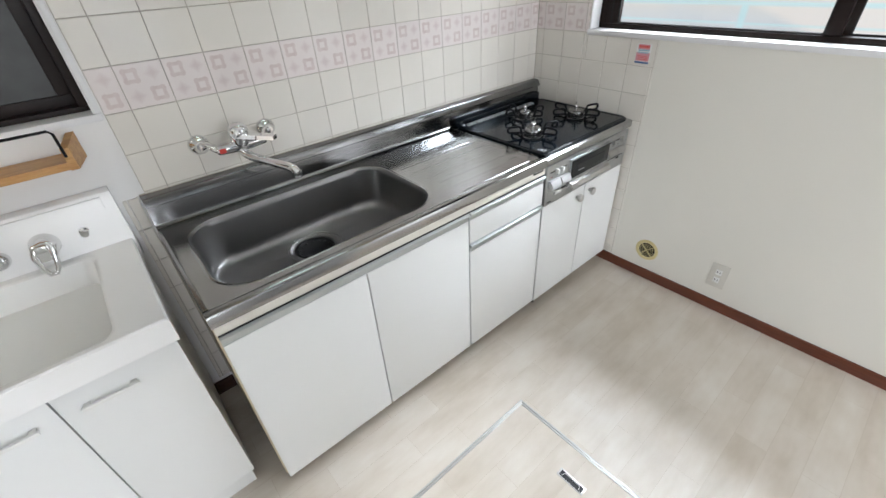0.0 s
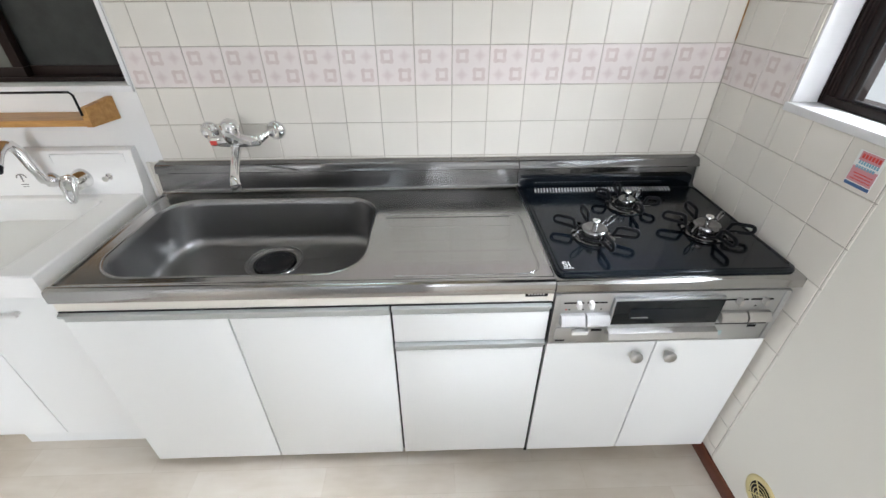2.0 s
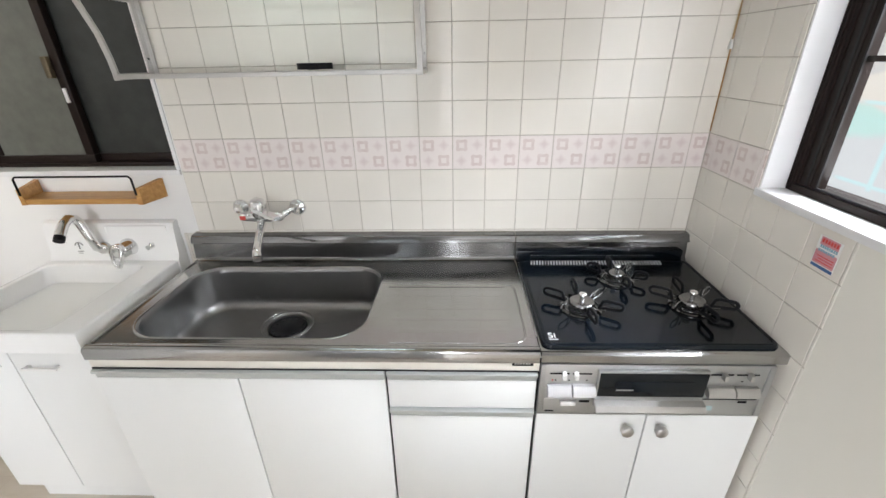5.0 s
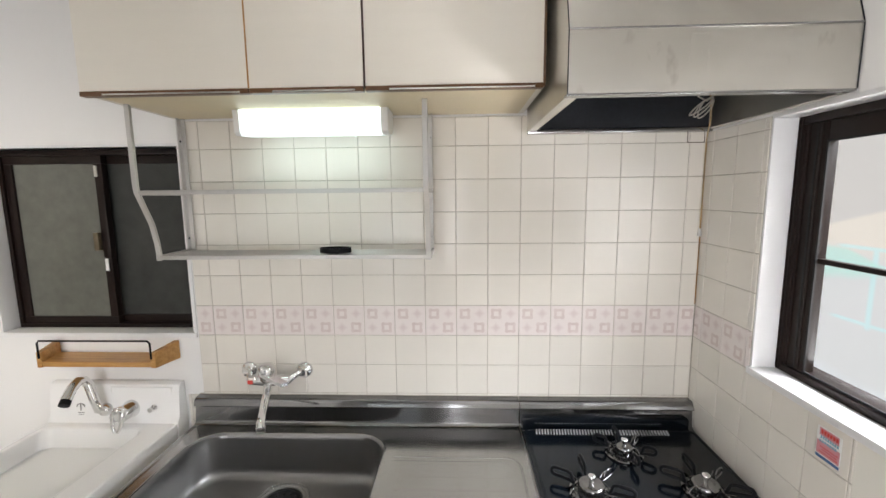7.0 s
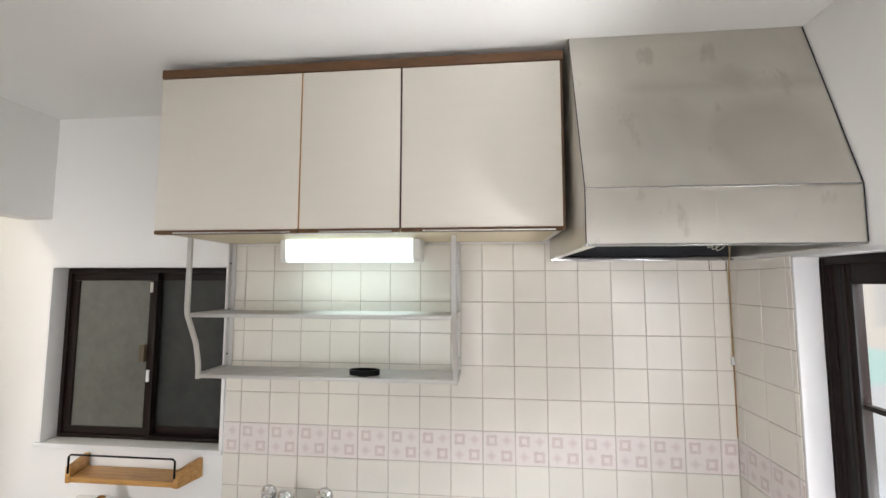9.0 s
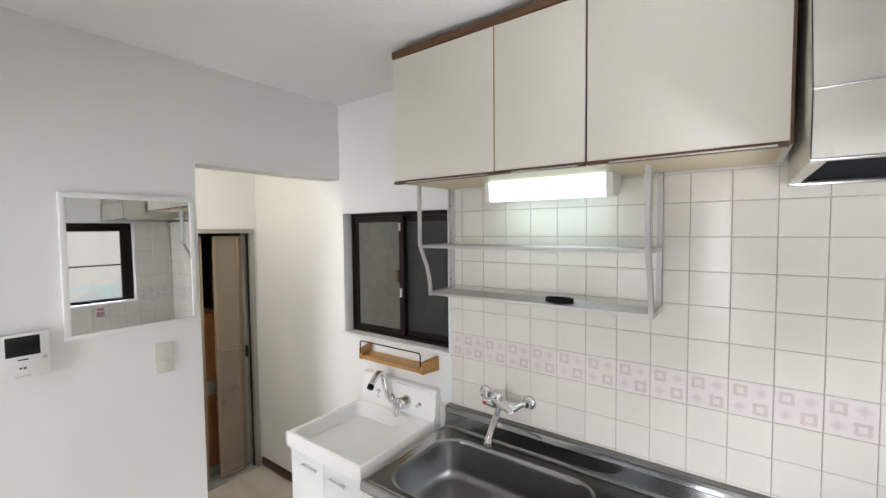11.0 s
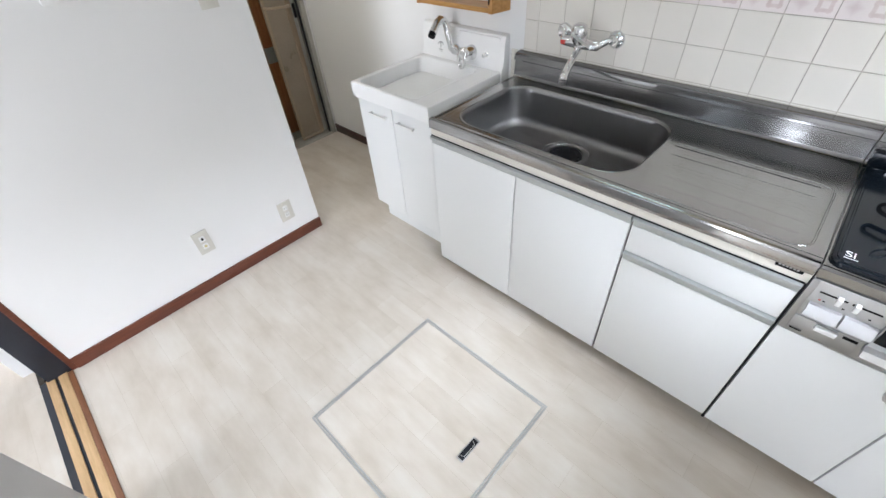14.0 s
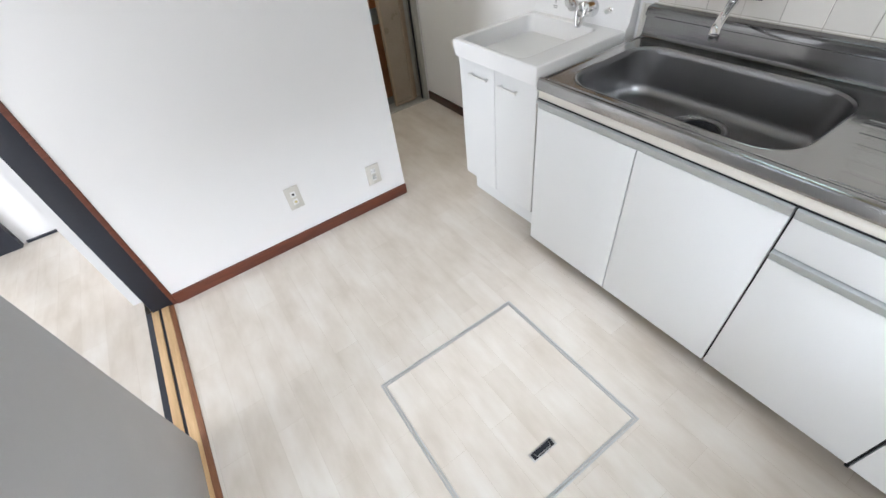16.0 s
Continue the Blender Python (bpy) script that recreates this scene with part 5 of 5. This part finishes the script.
def hood_cable():
    c = thing("hood_cable", (-0.07, -0.06, 1.80), "coiled white cable and pull cord hanging under the range hood", "cable")
    bm = bmesh.new()
    pts = [(-0.10, -0.10, 1.98), (-0.105, -0.10, 1.90), (-0.10, -0.11, 1.865), (-0.08, -0.12, 1.85), (-0.055, -0.12, 1.87)]
    tube(bm, pts, 0.0022, 6)
    part("tail", bm, M_CORD, c)
    for k in range(3):
        bm = bmesh.new()
        cx, cz, tilt = -0.086 + 0.004 * k, 1.838 - 0.003 * k, radians(38 + 9 * k)
        la, lb = 0.040 - 0.003 * k, 0.008 + 0.003 * k
        tube(bm, [(cx + la * math.cos(a) * math.cos(tilt) - lb * math.sin(a) * math.sin(tilt), -0.10 - 0.005 * k + 0.004 * math.sin(2 * a), cz + la * math.cos(a) * math.sin(tilt) + lb * math.sin(a) * math.cos(tilt)) for a in (2 * math.pi * j / 20 for j in range(20))], 0.0020, 6, True)
        part("coil", bm, M_CORD, c, "loop of white cable")
    bm = bmesh.new()
    tube(bm, [(-0.060, -0.10, 1.90), (-0.030, -0.06, 1.81), (-0.016, -0.020, 1.74), (-0.012, -0.016, 1.60), (-0.014, -0.016, 1.46)], 0.0018, 6)
    part("pull_cord", bm, M_OLDCORD, c, "aged brown pull cord")
    bm = bmesh.new()
    lathe(bm, (-0.014, -0.016, 1.435), (0, 0, 1), [(0, 0.006), (0.004, 0.0065), (0.026, 0.0035)], 12)
    part("pull", bm, M_PLASTIC, c, "white cord pull")


hood_cable()
structure("corner_sealant", B(-0.0088, -0.0060, -0.0088, -0.0060, 1.20, 1.74), M_RUST, "brownish sealant line in the tiled corner", "trim")


def tube_lamp():
    l = thing("cabinet_light", (-1.265, -0.10, 1.81), "lit fluorescent light with a white diffuser under the wall cabinet", "light")
    X0, X1 = -1.503, -1.030
    prof = [(-0.055, 1.843), (-0.055, 1.800), (-0.075, 1.772), (-0.140, 1.768), (-0.150, 1.776), (-0.155, 1.843)]
    bm = bmesh.new()
    rings(bm, [[(x, y, z) for y, z in prof] for x in (X0 + 0.018, X1 - 0.022)])
    part("diffuser", bm, M_TUBE, l, "glowing white diffuser")
    for xa, xb in ((X0, X0 + 0.018), (X1 - 0.022, X1)):
        bm = bmesh.new()
        rings(bm, [[(x, y * 1.01 + 0.0005, z) for y, z in prof] for x in (xa, xb)])
        part("end_cap", bm, M_PLASTIC, l, "white end cap")
    part("base", B(X0 + 0.01, X1 - 0.01, -0.055, -0.018, 1.800, 1.843, 0.002), M_PLASTIC, l, "white lamp base")
    bm = bmesh.new()
    lathe(bm, (-1.135, -0.13, 1.770), (0, 0, -1), [(0, 0.004), (0.010, 0.003)], 8)
    part("switch_pin", bm, M_PLASTIC, l)


tube_lamp()


def dish_rack():
    r = thing("dish_rack", (-1.34, -0.13, 1.39), "empty two-tier aluminium dish rack hung under the wall cabinet", "dish rack")
    XL, XR = -1.765, -0.908
    for x in (XL, XR):
        path = [(-0.245, 1.845), (-0.245, 1.615), (-0.242, 1.595), (-0.225, 1.560), (-0.196, 1.500), (-0.182, 1.440), (-0.176, 1.385)]
        bm = bmesh.new()
        rings(bm, [[(x - 0.002, y, z), (x + 0.002, y, z), (x + 0.002, y + 0.022, z), (x - 0.002, y + 0.022, z)] for y, z in path])
        rings(bm, [[(x + 0.002 * s0, y + 0.0, z), (x + 0.012 * s0, y + 0.0, z), (x + 0.012 * s0, y + 0.003, z), (x + 0.002 * s0, y + 0.003, z)] for s0 in ((1,) if x == XL else (-1,)) for y, z in path])
        part("front_upright", bm, M_ALU, r, "bent flat upright")
        bm = bmesh.new()
        box(bm, x - 0.002, x + 0.002, -0.030, -0.008, 1.385, 1.845)
        box(bm, x + (0.002 if x == XL else -0.016), x + (0.016 if x == XL else -0.002), -0.011, -0.008, 1.385, 1.845)
        b = part("back_upright", bm, M_ALU, r, "flat wall upright")
        for z in (1.44, 1.60, 1.77):
            bm = bmesh.new()
            s = 1 if x == XL else -1
            lathe(bm, (x + s * 0.002, -0.020, z), (s, 0, 0), [(0, 0.004), (0.002, 0.003)], 10)
            part("screw", bm, M_DARK, b)
        part("side_bar", B(x - 0.003, x + 0.003, -0.235, -0.010, 1.588, 1.602, 0.001), M_ALU, r)
        part("side_bar", B(x - 0.003, x + 0.003, -0.178, -0.010, 1.386, 1.402, 0.001), M_ALU, r)
    for z, yf, n in ((1.596, -0.232, 8), (1.394, -0.172, 8)):
        part("front_bar", B(XL + 0.003, XR - 0.003, yf - 0.006, yf, z - 0.006, z + 0.007, 0.002), M_ALU, r, "flat front bar")
        for k in range(n):
            y = yf + 0.014 + (abs(yf) - 0.035) * k / (n - 1)
            bm = bmesh.new()
            tube(bm, [(XL + 0.003, y, z), (XR - 0.003, y, z)], 0.003, 8)
            part("rack_rod", bm, M_ALU, r, "round aluminium rod")


dish_rack()


def black_tray():
    t = thing("black_holder", (-1.21, -0.15, 1.40), "small black plastic holder lying on the dish rack", "holder")
    bm = bmesh.new()
    pts = [(-1.210 + 0.050 * math.cos(a), -0.140 + 0.028 * math.sin(a), 1.404) for a in (2 * math.pi * k / 28 for k in range(28))]
    rings(bm, [pts, [(p[0], p[1], 1.420) for p in pts], [(-1.210 + (p[0] + 1.210) * 0.86, -0.140 + (p[1] + 0.140) * 0.8, 1.420) for p in pts], [(-1.210 + (p[0] + 1.210) * 0.84, -0.140 + (p[1] + 0.140) * 0.78, 1.407) for p in pts]], True, True)
    part("dish", bm, M_BLACK, t, "black oval dish")
    part("grip", B(-1.222, -1.190, -0.172, -0.160, 1.403, 1.418, 0.003), M_BLACK, t)


black_tray()


# ---- fittings of the walls ----
def wall_mirror():
    m = thing("wall_mirror", (-2.54, -0.985, 1.55), "square wall mirror in a narrow white frame", "mirror")
    part("frame", frame_bm(bmesh.new(), "x", -1.193, -0.776, 1.298, 1.803, -2.540, -2.522, 0.017, 0.002), M_PLASTIC, m, "narrow white frame")
    bm = B(-2.535, -2.530, -1.177, -0.792, 1.314, 1.787)
    bmesh.ops.rotate(bm, verts=bm.verts, cent=(-2.5325, -0.985, 1.55), matrix=Matrix.Rotation(radians(-0.7), 3, "Z") @ Matrix.Rotation(radians(-0.25), 3, "Y"))
    part("glass", bm, M_SILVER, m, "silvered mirror glass")


wall_mirror()


def intercom():
    c = thing("intercom", (-2.54, -1.295, 1.275), "white video intercom with a small black screen on the wall", "intercom")
    b = part("housing", B(-2.540, -2.514, -1.363, -1.232, 1.205, 1.350, 0.004), M_PLASTIC, c, "white housing")
    part("screen", B(-2.514, -2.5125, -1.335, -1.256, 1.280, 1.342, 0.0005), M_SCREEN, c, "black glass screen")
    part("talk_button", B(-2.514, -2.511, -1.325, -1.270, 1.232, 1.252, 0.001), M_PLASTIC, c, "wide white button")
    part("key", B(-2.514, -2.511, -1.252, -1.240, 1.262, 1.272, 0.001), M_ALU, c)
    part("key", B(-2.514, -2.511, -1.251, -1.241, 1.300, 1.310, 0.001), M_PLASTIC, c)
    bm = bmesh.new()
    box(bm, -2.514, -2.5132, -1.308, -1.284, 1.266, 1.270)
    box(bm, -2.511, -2.5103, -1.306, -1.300, 1.239, 1.245)
    box(bm, -2.511, -2.5103, -1.297, -1.290, 1.239, 1.245)
    part("key_marks", bm, M_DARK, c)
    part("speaker_slot", B(-2.514, -2.5132, -1.318, -1.280, 1.214, 1.218), M_PLATE, c)


intercom()


def plate_on_wall(name, label, x, sx, y0, y1, z0, z1, kind):
    t = thing(name, (x, (y0 + y1) / 2, (z0 + z1) / 2), label, "outlet" if kind != "switch" else "switch")
    part("plate", B(x, x + sx * 0.007, y0, y1, z0, z1, 0.0015), M_PLATE if kind != "white" else M_PLASTIC, t, "ivory cover plate")
    cy, cz = (y0 + y1) / 2, (z0 + z1) / 2
    xs = sorted((x + sx * 0.007, x + sx * 0.0095))
    for k in (-1, 1):
        z = cz + 0.020 * k
        i = part("insert", B(*xs, cy - 0.012, cy + 0.012, z - 0.014, z + 0.014, 0.001), M_PLASTIC if kind != "switch" else M_PLATE, t, "insert")
        xd = sorted((x + sx * 0.0095, x + sx * 0.0100))
        if kind == "socket":
            for o in (-0.0055, 0.0055):
                part("slot", B(*xd, cy + o - 0.0011, cy + o + 0.0011, z - 0.005, z + 0.005), M_BLACK, i)
        elif kind == "aerial":
            bm = bmesh.new()
            lathe(bm, (x + sx * 0.0095, cy, z), (sx, 0, 0), [(0, 0.006), (0.004, 0.005)] if k > 0 else [(0, 0.007), (0.001, 0.006)], 12)
            part("jack", bm, M_BLACK if k > 0 else M_IVORY, i)
        else:
            part("rocker_mark", B(*xd, cy - 0.006, cy + 0.006, z - 0.001, z + 0.001), M_PLASTIC, i)


plate_on_wall("power_outlet", "ivory double power outlet low on the partition wall", -2.54, 1, -0.955, -0.883, 0.139, 0.246, "socket")
plate_on_wall("aerial_outlet", "ivory aerial and telephone outlet low on the partition wall", -2.54, 1, -1.354, -1.288, 0.196, 0.311, "aerial")
plate_on_wall("light_switch", "ivory two-gang light switch under the mirror", -2.54, 1, -0.932, -0.866, 1.107, 1.226, "switch")
plate_on_wall("power_outlet", "ivory double power outlet above the east baseboard", 0.0, -1, -1.120, -1.050, 0.118, 0.236, "socket")


def gas_vent():
    v = thing("floor_vent", (0.0, -0.768, 0.158), "round yellowed wall vent with dark slots above the baseboard", "vent")
    bm = bmesh.new()
    lathe(bm, (0, -0.768, 0.158), (-1, 0, 0), [(0, 0.056), (0.004, 0.056), (0.008, 0.050), (0.008, 0.040), (0.004, 0.038)], 36)
    part("rim", bm, M_IVORY, v, "yellowed plastic rim")
    # black disc carries the darkness behind the slots
    bm = bmesh.new()
    lathe(bm, (-0.0045, -0.768, 0.158), (-1, 0, 0), [(0, 0.038), (0.0008, 0.037)], 32)
    part("backing", bm, M_BLACK, v, "black disc for the unlit opening")
    for r in (0.012, 0.022, 0.031):
        bm = bmesh.new()
        tube(bm, [(-0.008, -0.768 + r * math.cos(a), 0.158 + r * math.sin(a)) for a in (2 * math.pi * k / 28 for k in range(28))], 0.0011, 6, True)
        part("louvre_ring", bm, M_IVORY, v)
    for k in range(4):
        a = radians(45 + 90 * k)
        bm = bmesh.new()
        tube(bm, [(-0.008, -0.768 + q * math.cos(a), 0.158 + q * math.sin(a)) for q in (0.0, 0.039)], 0.0020, 6)
        part("spoke", bm, M_IVORY, v)


gas_vent()


def caution_sticker():
    s = thing("caution_sticker", (-0.008, -0.55, 1.02), "pink and blue caution sticker with unreadable print on the tiles", "sticker")
    x = -0.0085
    Y0, Y1, Z0, Z1 = -0.577, -0.517, 0.985, 1.058
    part("sheet", B(x, x + 0.0008, Y0, Y1, Z0, Z1), M_PLASTIC, s, "white printed sheet")
    part("pink_field", B(x - 0.0002, x, Y0 + 0.002, Y1 - 0.002, Z0 + 0.009, Z0 + 0.040), M_PINK, s, "pink field")
    part("pink_field", B(x - 0.0002, x, Y0 + 0.006, Y1 - 0.006, Z1 - 0.020, Z1 - 0.002), M_PINK, s, "pink headline field")
    part("blue_band", B(x - 0.0002, x, Y0 + 0.001, Y1 - 0.001, Z0, Z0 + 0.007), M_NAVYBLUE, s, "blue bottom band")
    for n, y0, y1, z, h, m in ((6, Y0 + 0.008, Y1 - 0.008, Z1 - 0.015, 0.009, M_RED), (8, Y0 + 0.006, Y1 - 0.008, Z0 + 0.046, 0.007, M_BLUE), (7, Y0 + 0.010, Y1 - 0.006, Z0 + 0.037, 0.006, M_BLUE), (11, Y0 + 0.006, Y1 - 0.010, Z0 + 0.026, 0.0025, M_RED), (10, Y0 + 0.008, Y1 - 0.014, Z0 + 0.020, 0.0025, M_RED), (11, Y0 + 0.006, Y1 - 0.008, Z0 + 0.014, 0.0025, M_RED)):
        bm = bmesh.new()
        step = (y1 - y0) / n
        for k in range(n):
            box(bm, x - 0.0005, x - 0.0002, y0 + step * k, y0 + step * (k + 0.72), z, z + h)
        part("print_line", bm, m, s, "bars of unreadable print")


caution_sticker()


def floor_hatch():
    X0, X1, Y0, Y1 = -1.612, -1.008, -1.428, -0.834
    h = thing("floor_hatch", ((X0 + X1) / 2, (Y0 + Y1) / 2, 0.0), "square underfloor storage hatch with an aluminium frame in the kitchen floor", "floor hatch")
    bm = frame_bm(bmesh.new(), "z", X0, X1, Y0, Y1, 0.0, 0.0028, 0.0068, 0.0006)
    part("frame", bm, M_HATCH, h, "thin grey aluminium frame")
    part("inner_frame", frame_bm(bmesh.new(), "z", X0 + 0.0085, X1 - 0.0085, Y0 + 0.0085, Y1 - 0.0085, 0.0, 0.0028, 0.0068, 0.0006), M_HATCH, h, "thin grey lid edge")
    part("lid", B(X0 + 0.016, X1 - 0.016, Y0 + 0.016, Y1 - 0.016, 0.0, 0.002), M_FLOOR, h, "vinyl-covered lid")
    hd = part("handle", B(-1.135, -1.107, -1.180, -1.088, 0.002, 0.0034, 0.0006), M_ALU, h, "recessed grey pull handle")
    part("handle_pocket", B(-1.131, -1.111, -1.174, -1.094, 0.0034, 0.0038), M_DARK, hd)
    bm = bmesh.new()
    tube(bm, [(-1.127, -1.165, 0.004), (-1.115, -1.160, 0.004), (-1.115, -1.108, 0.004), (-1.127, -1.103, 0.004)], 0.0016, 6)
    part("ring_pull", bm, M_ALU, hd)


floor_hatch()

# ---- wall tiles, a piece each ----
T, TZ, TH = 0.11, 1.083, 0.0055  # pitch, underside of the patterned row, thickness
_tiles = {}


def tile_mesh(u0, u1, v0, v1, band):
    """A chamfered tile facing -y, from u0 to u1 and v0 to v1 about the full tile's centre."""
    key = (round(u0, 4), round(u1, 4), round(v0, 4), round(v1, 4), band)
    if key not in _tiles:
        c = 0.0012
        lo = [(u0, 0, v0), (u1, 0, v0), (u1, 0, v1), (u0, 0, v1)]
        mi = [(x, -TH + c, z) for x, _, z in lo]
        hi = [(u0 + c, -TH, v0 + c), (u1 - c, -TH, v0 + c), (u1 - c, -TH, v1 - c), (u0 + c, -TH, v1 - c)]
        verts = lo + mi + hi
        faces = [(8, 9, 10, 11)]
        for k in (0, 4):
            for i in range(4):
                j = (i + 1) % 4
                faces.append((k + i, k + j, k + 4 + j, k + 4 + i))
        me = bpy.data.meshes.new("tile")
        me.from_pydata(verts, [], faces)
        me.materials.append(M_BAND if band else M_TILE)
        _tiles[key] = me
    return _tiles[key]


def lay(wall, m, s0, s1, first, z0, z1, skip=None):
    """Tiles along a wall: s runs along the local x of m; joints at first + k * T, cut at s0, s1, z0 and z1."""
    g = 0.00095
    k0 = math.floor((s0 - first) / T)
    for i in range(k0, math.ceil((s1 - first) / T)):
        for j in range(math.floor((z0 - TZ) / T), math.ceil((z1 - TZ) / T)):
            a, b = first + i * T, first + (i + 1) * T
            c, d = TZ + j * T, TZ + (j + 1) * T
            pieces = [(max(a, s0), min(b, s1), max(c, z0), min(d, z1))]
            if skip:
                out = []
                for a1, b1, c1, d1 in pieces:
                    if b1 <= skip[0] or a1 >= skip[1] or d1 <= skip[2] or c1 >= skip[3]:
                        out.append((a1, b1, c1, d1))
                        continue
                    if a1 < skip[0]:
                        out.append((a1, skip[0], c1, d1))
                        a1 = skip[0]
                    if c1 < skip[2]:
                        out.append((a1, b1, c1, skip[2]))
                pieces = out
            for a1, b1, c1, d1 in pieces:
                if b1 - a1 < 0.008 or d1 - c1 < 0.008:
                    continue
                cx, cz = (a + b) / 2, (c + d) / 2
                ob = new("tile", tile_mesh(a1 - cx + g, b1 - cx - g, c1 - cz + g, d1 - cz - g, j == 0))
                ob.parent = wall
                ob.matrix_basis = m @ Matrix.Translation((cx, 0, cz))


part("grout_bed", B(-1.771, -0.0015, -0.0032, 0.0, 0.70, 1.838), M_GROUT, wall_north, "grey tile joints")
bm = bmesh.new()
box(bm, -0.0032, 0.0, EY1, -0.0032, 0.053, 1.775)
box(bm, -0.0032, 0.0, -0.6015, EY1, 0.053, EZ0 - 0.012)
part("grout_bed", bm, M_GROUT, wall_east, "grey tile joints")
part("tile_edge", frame_bm(bmesh.new(), "y", -0.069, -0.0125, 1.7425, 1.780, -0.0062, -0.0054, 0.0022, 0), M_KICK, wall_north, "dark edge of a cut tile")
lay(wall_north, pose(0, 0, 0), -1.832, -1.7912, -0.0594 - 20 * T, 0.075, 0.853)
part("grout_bed", B(-1.832, -1.772, -0.0032, 0.0, 0.075, 0.70), M_GROUT, wall_north, "grey tile joints")
lay(wall_north, pose(0, 0, 0), -1.771, -0.006, -0.0594 - 20 * T, 0.853, 1.838)
structure("wall_panel", B(-0.0046, 0.0, -2.0, -0.6035, 0.0, EZ0 - 0.0125), M_WALL_E, "slightly yellowish wallpaper below the kitchen window, darkened for its backlit side, flush with the tiles", "wall")
# along the east wall local x runs from the corner towards the south
lay(wall_east, pose(0, 0, 0, 0, 0, -90), 0.006, 0.604, 0.045 - T, 0.053, 1.776, (-EY1 - 0.001, 9.0, EZ0 - 0.012, 9.0))
